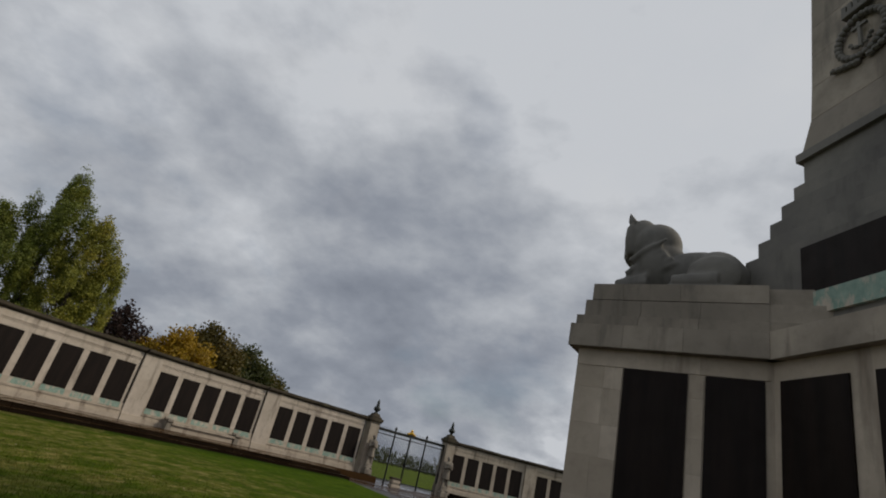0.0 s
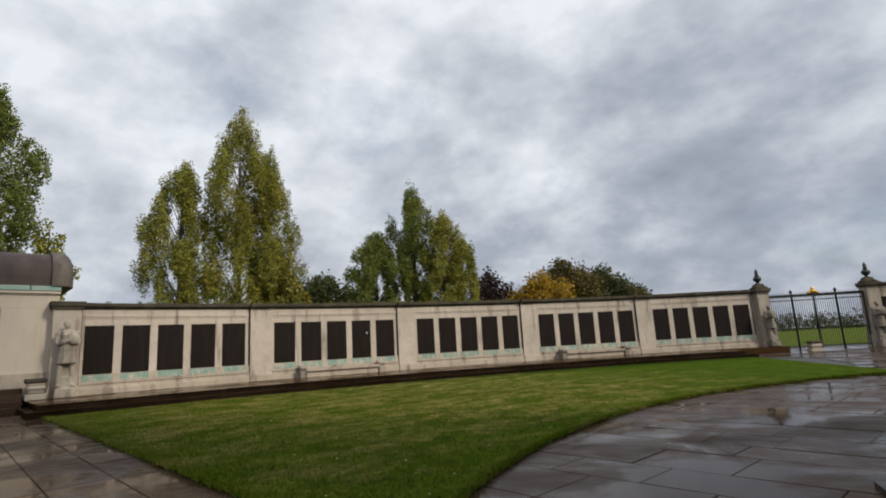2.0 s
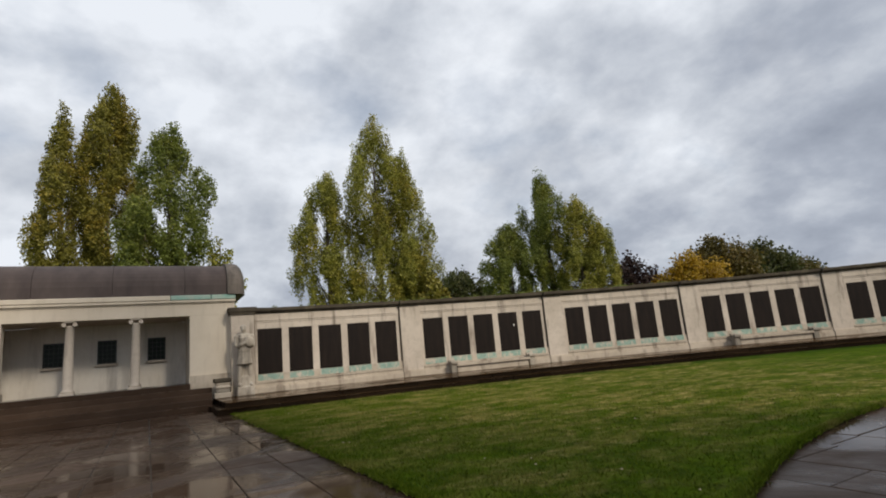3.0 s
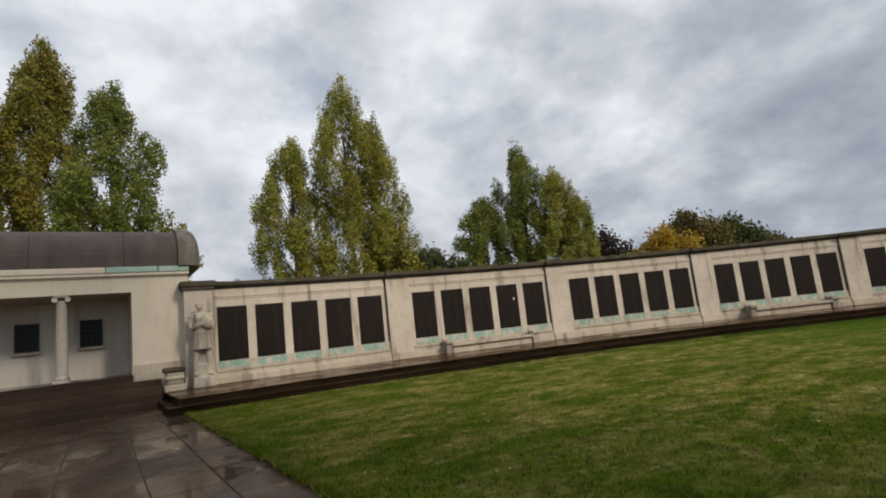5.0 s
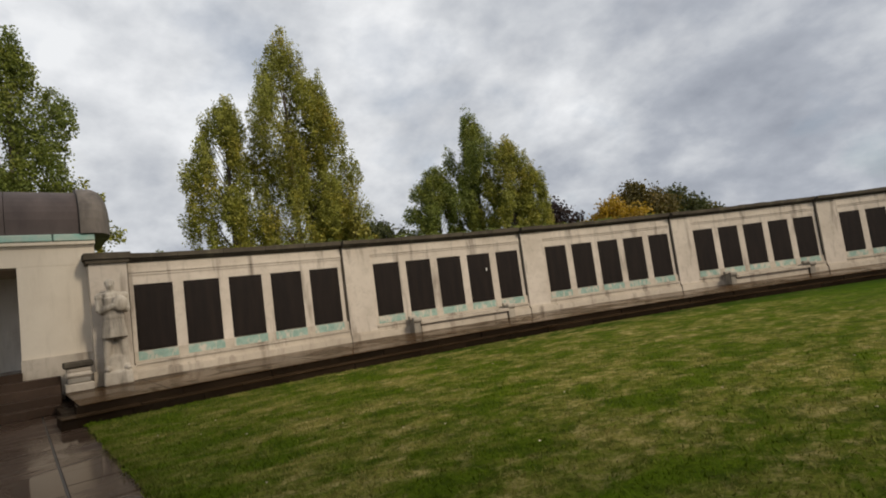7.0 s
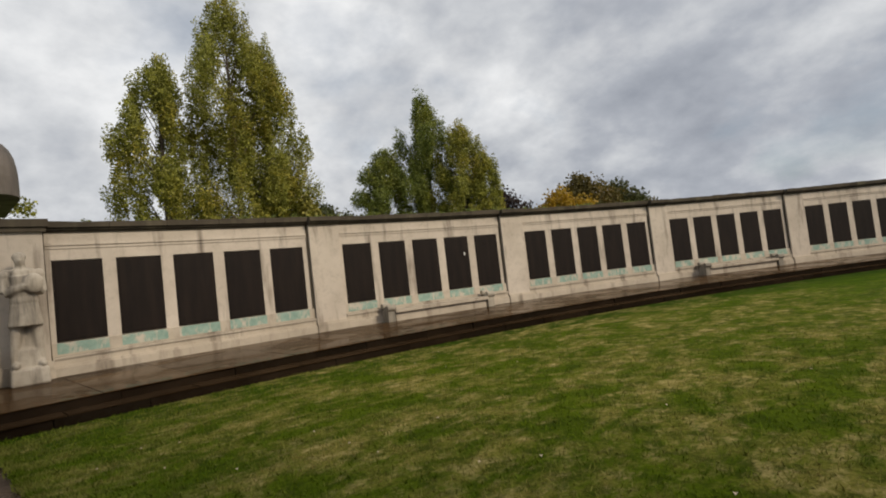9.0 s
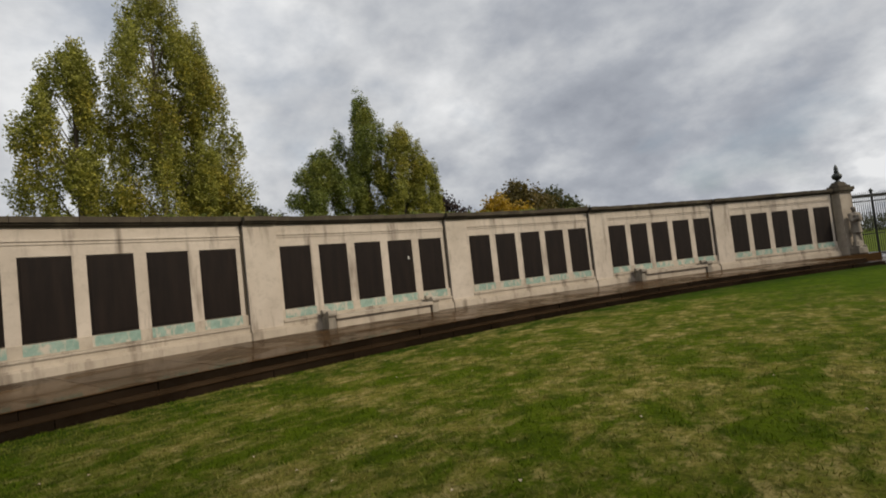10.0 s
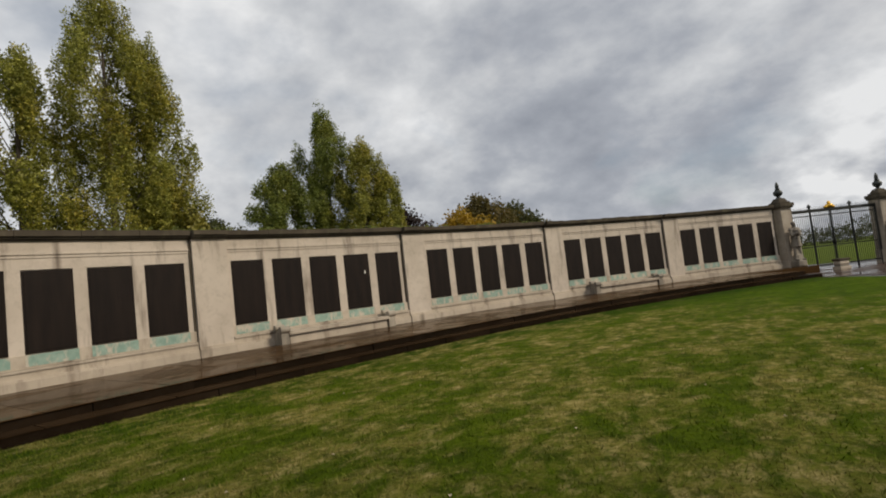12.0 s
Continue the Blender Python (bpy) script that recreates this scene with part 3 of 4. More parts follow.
# ---- stone benches against the wall ----
def bench(a0, a1):
    b = thing("stone_bench", "long curved pale stone bench against the memorial wall", "bench", "benches along the wall")
    z = PLAT_Z + 0.012
    part("seat", curved(a0, a1, 0.17, 0.62, z + 0.26, z + 0.36), STONE_PLINTH, b)
    part("bench_base", curved(a0 + 0.05, a1 - 0.05, 0.17, 0.52, z, z + 0.26), STONE_PLINTH, b)
    for s in (a0 - 0.24, a1):
        bm = curved(s, s + 0.24, 0.17, 0.58, z, z + 0.34, step=0.3)
        curved(s + 0.03, s + 0.21, 0.17, 0.50, z + 0.34, z + 0.44, bm, step=0.3)
        for out, up, rad in ((0.55, 0.41, 0.095), (0.24, 0.48, 0.075)):
            limb(bm, (*on_wall(s - 0.02, out), z + up), (*on_wall(s + 0.26, out), z + up), rad, rad, 12)
        part("arm", bm, GREY_STONE, b, "scrolled dark-stained stone arm")
    return b


bench(BAY + 1.25, BAY + 4.75)
bench(3 * BAY + 1.25, 3 * BAY + 4.75)


def low_block(m):
    p = thing("stone_seat_block", "low moulded pale stone seat block", "stone seat", "seat blocks by the statues", at=m)
    part("foot", one_box((0.86, 0.62, 0.20), (0, 0, 0.10), 0.02), STONE_PLINTH, p)
    part("body", one_box((0.70, 0.50, 0.14), (0, 0, 0.27), 0.03), GREY_STONE, p)
    part("roll", one_box((0.80, 0.58, 0.14), (0, 0, 0.41), 0.05), STONE_PLINTH, p)
    part("neck", one_box((0.72, 0.52, 0.10), (0, 0, 0.53), 0.02), STONE_PLINTH, p)
    part("top", one_box((0.90, 0.64, 0.16), (0, 0, 0.66), 0.04), COPING, p, "dark-stained top slab")
    return p


# ---- statues ----
def statue(m, lean, mat, size=1.0):
    """A standing figure in a thigh-length coat, a rounded bundle in its arms, on a rough block."""
    bm = bmesh.new()
    box(bm, (0.68, 0.62, 0.34), (0, 0, 0.17), 0.03, 0, 0.94)
    box(bm, (0.50, 0.46, 0.42), (0.01, 0.04, 0.53), 0.06, 0.06, 0.74)
    box(bm, (0.34, 0.32, 0.48), (0.03, 0.08, 0.94), 0.06, -0.1, 0.6)
    for s in (-1, 1):
        blob(bm, (s * 0.23, -0.16, 0.40), (0.085, 0.17, 0.075))
        limb(bm, (s * 0.23, -0.06, 0.38), (s * 0.20, -0.04, 0.80), 0.075, 0.10)
        limb(bm, (s * 0.20, -0.04, 0.78), (s * 0.15, 0.0, 1.30), 0.10, 0.125)
        # sleeves, bent at the elbow
        blob(bm, (s * 0.28, 0.0, 2.16), (0.13, 0.14, 0.13))
        limb(bm, (s * 0.28, 0.0, 2.18), (s * 0.31, -0.07, 1.82), 0.115, 0.10)
        limb(bm, (s * 0.31, -0.07, 1.82), (s * 0.10 + lean, -0.27, 1.92), 0.10, 0.075)
        blob(bm, (s * 0.11 + lean, -0.29, 1.93), (0.08, 0.06, 0.07))
        # folds of the skirt
        for k in range(3):
            limb(bm, (s * (0.08 + 0.09 * k), -0.20 + 0.05 * k, 1.17), (s * (0.05 + 0.08 * k), -0.17 + 0.04 * k, 1.62), 0.045, 0.02, 6)
    # coat: flared skirt, belt, chest
    limb(bm, (0, 0.0, 1.15), (0, 0.0, 1.66), 0.315, 0.235, 14)
    limb(bm, (0, 0.0, 1.63), (0, 0.0, 1.70), 0.255, 0.255, 14)
    limb(bm, (0, 0.0, 1.66), (0, 0.0, 2.14), 0.24, 0.275, 14)
    blob(bm, (0, 0, 2.19), (0.31, 0.18, 0.13))
    # bundle held to the chest
    blob(bm, (lean + 0.05, -0.29, 1.98), (0.185, 0.10, 0.20), sub=3)
    limb(bm, (lean - 0.10, -0.35, 1.93), (lean + 0.20, -0.35, 2.03), 0.025, 0.025, 6)
    # collar, head, hair
    limb(bm, (-0.02, -0.01, 2.24), (-0.03, -0.03, 2.36), 0.12, 0.095, 10)
    blob(bm, (-0.04, -0.05, 2.46), (0.10, 0.125, 0.15), sub=3)
    blob(bm, (-0.04, -0.01, 2.52), (0.125, 0.135, 0.10), sub=3)
    blob(bm, (-0.05, -0.17, 2.44), (0.022, 0.03, 0.03))
    ob = mesh_object("statue", bm, mat)
    mod = ob.modifiers.new("fused", "REMESH")
    mod.mode, mod.voxel_size, mod.use_smooth_shade = "VOXEL", 0.022, True
    ob.matrix_basis = m @ Matrix.Diagonal((0.92 * size, 0.92 * size, 1.0 * size, 1))
    return tagged(ob, "weathered carved stone figure on a block against a pier", "statue", "statues by the piers")


statue(wall_pose(-0.56, 0.60, PLAT_Z), 0.10, STATUE)
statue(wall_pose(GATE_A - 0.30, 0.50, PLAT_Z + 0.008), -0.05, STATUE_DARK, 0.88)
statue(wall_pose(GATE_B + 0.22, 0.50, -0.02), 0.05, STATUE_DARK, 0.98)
low_block(wall_pose(-1.36, 0.52, PLAT_Z + 0.012) @ Matrix.Diagonal((0.66, 0.85, 0.95, 1)))
low_block(wall_pose(GATE_A + 1.5, 1.2, -0.02) @ Matrix.Scale(0.75, 4))

# ---- iron gate ----
gate = thing("iron_gate", "black iron railing gates with gilded crest", "gate")
g0, g1 = GATE_A + 0.02, GATE_B - 0.02
gz = 0.0
posts = [g0 + (g1 - g0) * k for k in (0.0, 0.27, 0.5, 0.73, 1.0)]
for k, pa in enumerate(posts):
    x, y = on_wall(pa, -0.15)
    part("gate_post", one_box((0.10, 0.10, 3.2), (x, y, gz + 1.6), 0.01), IRON, gate)
    if k in (1, 3):
        part("finial", turned([(0.04, 3.2), (0.08, 3.23), (0.04, 3.28), (0.09, 3.34), (0.09, 3.40), (0.02, 3.50)], (x, y, gz), 10), URN, gate)
for z in (0.2, 1.2, 2.85):
    part("rail", curved(g0, g1, -0.17, -0.13, gz + z, gz + z + 0.05, step=2), IRON, gate)
part("top_rail", curved(g0, g1, -0.20, -0.10, gz + 3.06, gz + 3.22, step=2), IRON, gate)
nb = 46
for i in range(1, nb):
    x, y = on_wall(g0 + (g1 - g0) * i / nb, -0.15)
    bm = bmesh.new()
    limb(bm, (x, y, gz + 0.12), (x, y, gz + 3.12), 0.017, 0.017, 6)
    limb(bm, (x, y, gz + 3.12), (x, y, gz + 3.36), 0.026, 0.004, 6)
    part("bar", bm, IRON, gate)
x, y = on_wall(posts[2], -0.15)
bm = bmesh.new()
blob(bm, (x, y, 3.34), (0.20, 0.20, 0.12))
blob(bm, (x - 0.16, y - 0.14, 3.28), (0.12, 0.12, 0.08))
blob(bm, (x + 0.16, y + 0.14, 3.28), (0.12, 0.12, 0.08))
blob(bm, (x, y, 3.50), (0.09, 0.09, 0.10))
part("crest", bm, GOLD, gate, "gilded crest", True)
bm = one_box((0.16, 0.06, 0.22), (x, y - 0.02, 1.35), 0.02)
part("lock_box", bm, IRON, gate)

# ---- colonnaded shelter ----
XF, FLOOR = -21.3, 0.94
YE, YO, YB = 6.88, 5.27, -9.0                       # end of facade, edge of the opening, far end
COLS = (3.5, 1.5)
PIER_Y = (-0.35, -1.25)
shelter = thing("colonnade_shelter", "cream colonnaded shelter with brown barrel copper roof", "building")


def block(x0, x1, y0, y1, z0, z1, bevel=0.0):
    return one_box((abs(x1 - x0), abs(y1 - y0), z1 - z0), ((x0 + x1) / 2, (y0 + y1) / 2, (z0 + z1) / 2), bevel)


part("wall_end", block(XF - 2.6, XF, YO, YE, 0.0, 3.46), RENDER_WALL, shelter)
part("entablature", block(XF - 0.55, XF, YB, YE, 3.463, 3.92), RENDER_WALL, shelter)
part("fascia", block(XF - 0.55, XF + 0.03, YB, YE, 3.92, 3.97), RENDER_WALL, shelter)
part("cornice", block(XF - 0.55, XF + 0.10, YB, YE + 0.02, 3.97, 4.06, 0.01), RENDER_WALL, shelter)
part("gutter", block(XF - 0.4, XF + 0.13, YB, 4.6, 4.063, 4.24, 0.02), RENDER_WALL, shelter, "cream painted gutter")
for y0, y1 in ((4.61, 6.0), (6.02, YE + 0.02)):
    part("gutter", block(XF - 0.4, XF + 0.13, y0, y1, 4.063, 4.24, 0.02), COPPER, shelter, "green copper gutter")
part("wall_base", block(XF, XF + 0.06, YO - 0.02, YE, 0.0, FLOOR + 0.28), STONE_PLINTH, shelter)
part("wall_back", block(XF - 2.75, XF - 2.45, YB, YO, 0.0, 3.463), INNER_WALL, shelter)
part("wall_side", block(XF - 2.45, XF, YB, PIER_Y[1], 0.0, 3.46), RENDER_WALL, shelter)
part("wall_pier", block(XF - 0.5, XF, PIER_Y[1], PIER_Y[0], 0.0, 3.46), RENDER_WALL, shelter)
part("pier_base", block(XF - 0.52, XF + 0.07, PIER_Y[1] + 0.003, PIER_Y[0] + 0.06, 0.0, FLOOR + 0.25), STONE_PLINTH, shelter)
part("shelter_ceiling", block(XF - 2.45, XF - 0.55, YB, YO, 3.466, 3.6), SHADOW_CEIL, shelter)
part("floor_slab", block(XF - 2.45, XF + 0.25, YB, YO - 0.003, 0.0, FLOOR), PAVING, shelter)
for k in range(4):
    part("entrance_step", block(XF + 0.25, XF + 0.62 + 0.36 * k, YB, 5.97 - 0.03 * k, 0.0, FLOOR - 0.19 * (k + 1), 0.008), PAVING, shelter)


def column(y):
    c = new("column")
    c.parent = shelter
    c.matrix_basis = Matrix.Translation((XF - 0.22, y, FLOOR)) @ Matrix.Diagonal((1.0, 1.0, 0.925, 1.0))
    part("base", one_box((0.42, 0.42, 0.10), (0, 0, 0.05), 0.01), STONE, c)
    part("shaft", turned([(0.20, 0.10), (0.21, 0.15), (0.165, 0.20), (0.155, 0.25), (0.155, 0.9), (0.13, 2.50), (0.15, 2.53), (0.14, 2.56)]), STONE, c, smooth=True)
    bm = one_box((0.38, 0.38, 0.07), (0, 0, 2.703), 0.01)
    for sx in (-0.16, 0.16):
        r = bmesh.ops.create_cone(bm, cap_ends=True, segments=12, radius1=0.075, radius2=0.075, depth=0.34)
        bmesh.ops.transform(bm, matrix=Matrix.Translation((0, sx, 2.60)) @ Matrix.Rotation(math.pi / 2, 4, "Y"), verts=r["verts"])
    part("capital", bm, STONE, c, "scrolled stone capital")


for y in COLS:
    column(y)


def shelter_window(y):
    w = new("window")
    w.parent = shelter
    w.matrix_basis = Matrix.Translation((XF - 2.45, y, 2.42))
    part("pane", one_box((0.03, 0.58, 0.84), (0.025, 0, 0)), GLASS, w, "dark leaded glass pane")
    bm = bmesh.new()
    for s in (-1, 1):
        box(bm, (0.06, 0.04, 0.90), (0.03, s * 0.30, 0))
        box(bm, (0.06, 0.56, 0.04), (0.03, 0, s * 0.43))
    part("frame", bm, LEAD, w)
    bm = bmesh.new()
    for k in range(1, 4):
        box(bm, (0.015, 0.012, 0.84), (0.047, -0.29 + 0.145 * k, 0))
    for k in range(1, 5):
        box(bm, (0.015, 0.58, 0.012), (0.049, 0, -0.42 + 0.168 * k))
    part("glazing_bars", bm, LEAD, w)
    part("sill", one_box((0.14, 0.76, 0.08), (0.07, 0, -0.49), 0.01), STONE, w)


for y in (4.2, 2.5, 0.8):
    shelter_window(y)


def barrel(y0, y1, lift=0.0, z0=4.245, rise=1.36, depth=3.0, front=0.08):
    """A barrel vault along y: a quarter-round front, flat crown, round back."""
    bm = bmesh.new()
    prof = []
    for i in range(25):
        t = math.pi * i / 24
        prof.append((XF + front + lift - depth / 2 + (depth / 2 + lift * 0.4) * math.cos(t), z0 + (rise + lift) * math.sin(t) ** 0.62))
    rings = [[bm.verts.new((x, y, z)) for x, z in prof] for y in (y0, y1)]
    for i in range(24):
        bm.faces.new((rings[0][i], rings[0][i + 1], rings[1][i + 1], rings[1][i]))
    bm.faces.new(rings[0])
    bm.faces.new(rings[1][::-1])
    bm.faces.new((rings[0][0], rings[1][0], rings[1][24], rings[0][24]))
    return bm


ROOF_Y = 6.60
y = YB
sheets = 0
while y < ROOF_Y - 0.02:
    y1 = min(y + 2.35, ROOF_Y)
    part("roof_sheet", barrel(y, y1 - 0.012, 0.003 * (sheets % 2)), ROOF, shelter, "brown copper roof sheet" if not sheets else "")
    sheets += 1
    y = y1
rings = [(ROOF_Y, 0.08)] + [(ROOF_Y + 0.30 + 0.42 * math.sin(k * math.pi / 12), 0.08 - 0.50 * (1 - math.cos(k * math.pi / 12))) for k in range(7)]
band = bmesh.new()
loops = []
for y, lift in rings:
    arch = [math.pi * i / 24 for i in range(25)]
    loops.append([band.verts.new((XF - 1.42 + lift + (1.5 + lift * 0.4) * math.cos(t), y, 4.245 + (1.36 + lift) * math.sin(t) ** 0.62)) for t in arch])
for p, q in zip(loops, loops[1:]):
    for i in range(24):
        band.faces.new((p[i], p[i + 1], q[i + 1], q[i]))
    band.faces.new((p[24], p[0], q[0], q[24]))
band.faces.new(loops[0][::-1])
band.faces.new(loops[-1])
bmesh.ops.recalc_face_normals(band, faces=band.faces)
part("gable_band", band, ROOF_BAND, shelter, "weathered stone end band")

# ---- obelisk ----
OX = Vector((-0.924, 0.386))                        # the buttress's way out from the middle
ON = Vector((0.386, 0.924))
LC = Vector((2.714, 12.62))                          # its corner by the lawn
WB, LB = 1.15, 2.64                                 # half width, length past the pedestal's face
E0 = LC + ON * WB
S0 = 6.4
OC = E0 - OX * S0                                   # the obelisk's middle
DISC_Z = 0.66
UP = 0.04                                           # height of the cornice over 3.6 m


def op(along, across):
    """Plan point by distance out along the buttress and across it."""
    p = OC + OX * along + ON * across
    return (p.x, p.y)


def rotated(points, k):
    c, s = math.cos(k * math.pi / 2), math.sin(k * math.pi / 2)
    return [(OC.x + (x - OC.x) * c - (y - OC.y) * s, OC.y + (x - OC.x) * s + (y - OC.y) * c) for x, y in points]


HALF = (S0 - LB + WB) * 0.7071                      # half side of the square pedestal


def square(h):
    d = h * math.sqrt(2)
    return [op(d, 0), op(0, d), op(-d, 0), op(0, -d)]


obelisk = thing("obelisk", "tall grey stone obelisk with buttresses and bronze panels", "monument", kind="structure")
part("pedestal", prism(square(HALF), DISC_Z, 3.6 + UP), PALE_STONE, obelisk)
for h, z0, z1 in ((HALF + 0.13, 3.6, 3.98), (2.95, 3.98, 5.6), (2.82, 5.6, 5.95), (2.70, 5.95, 6.3), (2.58, 6.3, 6.65), (2.45, 6.65, 7.0), (2.34, 7.0, 7.5), (2.42, 7.5, 7.66)):
    part("course", prism(square(h), z0 + UP, z1 + UP), DARK_STONE if z0 > 3.9 else GREY_STONE, obelisk)
# flared shaft, one course upon another
z = 7.66 + UP
while z < 29:
    z1 = z + 0.72
    hs = [1.75 + 0.50 * (1 - (q - 7.66) / 22) + 0.12 * math.exp(-(q - 7.66) / 0.3) for q in (z, z1 - 0.006)]
    bm = bmesh.new()
    lo, hi = ([bm.verts.new((*p, q)) for p in square(h)] for h, q in zip(hs, (z, z1 - 0.006)))
    for i in range(4):
        bm.faces.new((lo[i], lo[(i + 1) % 4], hi[(i + 1) % 4], hi[i]))
    bm.faces.new(lo[::-1])
    bm.faces.new(hi)
    part("shaft_course", bm, GREY_STONE, obelisk)
    z = z1

butt = [op(S0, -WB), op(S0, WB), op(HALF * 0.9, WB), op(HALF * 0.9, -WB)]


def grow(d, side=None):
    """The buttress's plan, larger by d at its end and by side along its flanks."""
    w = WB + (d if side is None else side)
    return [op(S0 + d, -w), op(S0 + d, w), op(HALF * 0.8, w), op(HALF * 0.8, -w)]


for k in range(4):
    part("buttress", prism(rotated(grow(0), k), 1.05, 3.6 + UP), PALE_STONE, obelisk)
    part("buttress_plinth", prism(rotated(grow(0.07), k), DISC_Z, 1.05), PALE_STONE, obelisk)
    part("cornice", prism(rotated(grow(0.14), k), 3.6 + UP, 3.97 + UP), GREY_STONE, obelisk)
    part("cornice_step", prism(rotated(grow(0.09, 0.05), k), 3.97 + UP, 4.15 + UP), GREY_STONE, obelisk)
    part("block_course", prism(rotated(grow(0.0, -0.06), k), 4.15 + UP, 4.45 + UP), GREY_STONE, obelisk)
    part("block_course", prism(rotated(grow(-0.10, -0.20), k), 4.45 + UP, 4.74 + UP), GREY_STONE, obelisk)


def upright(name, along0, along1, across, z0, z1, mat, label="", thick=0.05):
    """A plate on the buttress's side face."""
    p = [op(along0, across - thick), op(along0, across + thick), op(along1, across + thick), op(along1, across - thick)]
    return part(name, prism(p, z0, z1), mat, obelisk, label)


for s in (-1,):
    upright("bronze_panel", S0 - 0.72, S0 - 1.60, s * (WB - 0.02), 1.49, 3.37, BRONZE, "black bronze panel of names")
    upright("bronze_panel", S0 - 1.83, S0 - 2.54, s * (WB - 0.02), 1.49, 3.37, BRONZE, "black bronze panel of names")
    upright("ledge", S0 - 0.70, S0 - 1.62, s * (WB - 0.005), 1.21, 1.48, TURQUOISE, "stone ledge streaked turquoise by the bronze")
    upright("ledge", S0 - 1.81, S0 - 2.56, s * (WB - 0.005), 1.21, 1.48, PALE_STONE)

face_n = Vector(((OX.x - ON.x) * 0.7071, (OX.y - ON.y) * 0.7071))
face_t = Vector((-(OX.x + ON.x) * 0.7071, -(OX.y + ON.y) * 0.7071))


def on_face(t, d):
    p = OC + face_n * d + face_t * t
    return (p.x, p.y)


for t in (-1.25, 0.0, 1.25):
    part("bronze_panel", prism([on_face(t - 0.47, HALF - 0.03), on_face(t + 0.47, HALF - 0.03), on_face(t + 0.47, HALF + 0.03), on_face(t - 0.47, HALF + 0.03)], 1.49, 3.37), BRONZE, obelisk, "black bronze panel of names")
part("bronze_panel", prism([on_face(-1.85, 2.9), on_face(1.85, 2.9), on_face(1.85, 2.98), on_face(-1.85, 2.98)], 4.72 + UP, 5.46 + UP), BRONZE, obelisk, "black bronze upper panel")
part("ledge", prism([on_face(-1.88, 2.9), on_face(1.88, 2.9), on_face(1.88, 3.0), on_face(-1.88, 3.0)], 4.38 + UP, 4.71 + UP), STAINED, obelisk, "stone ledge stained green by the bronze")

# carved crown over a wreath with an anchor, on the shaft's face
emblem = new("carved_emblem")
emblem.parent = obelisk
emblem["label"] = "carved stone crown above a wreath with an anchor"
ex, ey = on_face(-1.2, 2.24)
emblem.matrix_basis = Matrix.Translation((ex, ey, 9.5)) @ Matrix.Rotation(math.atan2(face_t.y, face_t.x), 4, "Z")
bm = bmesh.new()
for i in range(26):
    t = 2 * math.pi * i / 26
    blob(bm, (0.42 * math.cos(t), -0.03, 0.42 * math.sin(t)), (0.075, 0.07, 0.075), sub=1)
part("wreath", bm, DARK_STONE, emblem, smooth=True)
bm = bmesh.new()
box(bm, (0.05, 0.06, 0.5), (0, -0.05, 0))
box(bm, (0.26, 0.06, 0.05), (0, -0.05, 0.17))
for i in range(7):
    t = math.pi * (1.1 + 0.8 * i / 6)
    blob(bm, (0.19 * math.cos(t), -0.05, -0.06 + 0.19 * math.sin(t)), (0.045, 0.04, 0.045), sub=1)
part("anchor", bm, DARK_STONE, emblem)
bm = bmesh.new()
box(bm, (0.52, 0.12, 0.12), (0, -0.05, 0.58), 0.01)
for i in range(5):
    box(bm, (0.09, 0.09, 0.18), (-0.22 + 0.11 * i, -0.05, 0.72), 0.01)
part("crown", bm, DARK_STONE, emblem)
for s in (-1, 1):
    bm = bmesh.new()
    for i in range(5):
        blob(bm, (s * (0.12 + 0.1 * i), -0.04, -0.52 + 0.03 * i), (0.08, 0.06, 0.06), sub=1)
    part("ribbon", bm, DARK_STONE, emblem)


# podium, rounded at each buttress, with steps between
podium = thing("podium", "wet grey stone podium with rounded ends and steps", "podium", kind="structure")
DC = OC + OX * (S0 - 1.4)
for k in range(4):
    pts = [(DC.x + 3.25 * math.cos(2 * math.pi * i / 56), DC.y + 3.25 * math.sin(2 * math.pi * i / 56)) for i in range(56)]
    part("round_end", prism(rotated(pts, k), -0.03, DISC_Z - 0.003 * (k % 2)), DISC, podium)
    for s in (-1, 1):
        cheek = [(1.36, -0.6), (1.36, 3.66)]
        cheek += [(1.46 + 2.74 * math.sin(q * math.pi / 32) ** 0.75, -0.6 + 4.42 * math.cos(q * math.pi / 32) ** 0.7) for q in range(16)] + [(4.2, -0.6)]
        part("cheek", prism(rotated([on_face(s * t, HALF + d) for t, d in cheek][::s], k), -0.03, DISC_Z - 0.006 - 0.002 * k), DISC, podium)
    for d0, d1, z in ((-0.6, 3.0, DISC_Z - 0.009), (3.0, 3.33, 0.50), (3.33, 3.66, 0.335), (3.66, 4.0, 0.17), (4.0, 4.5, 0.06)):
        w = 1.355 if d1 < 3.7 else 1.9 if d1 < 4.2 else 1.5
        part("step", prism(rotated([on_face(-w, HALF + d0), on_face(w, HALF + d0), on_face(w, HALF + d1), on_face(-w, HALF + d1)], k), -0.03, z - 0.001 * k), DISC if z > 0.6 else WET_STEP, podium)


# squared facing stones on the buttress towards the lawn
stones = random.Random(3)


def facing(a0, a1, z0, z1, out, mat=None):
    p = [op(S0 - a0 - 0.0015, -WB - out), op(S0 - a1 + 0.0015, -WB - out), op(S0 - a1 + 0.0015, -WB + 0.04), op(S0 - a0 - 0.0015, -WB + 0.04)]
    part("facing_stone", prism(p, z0 + 0.0012, z1 - 0.0012), mat or PALE_STONE, obelisk)


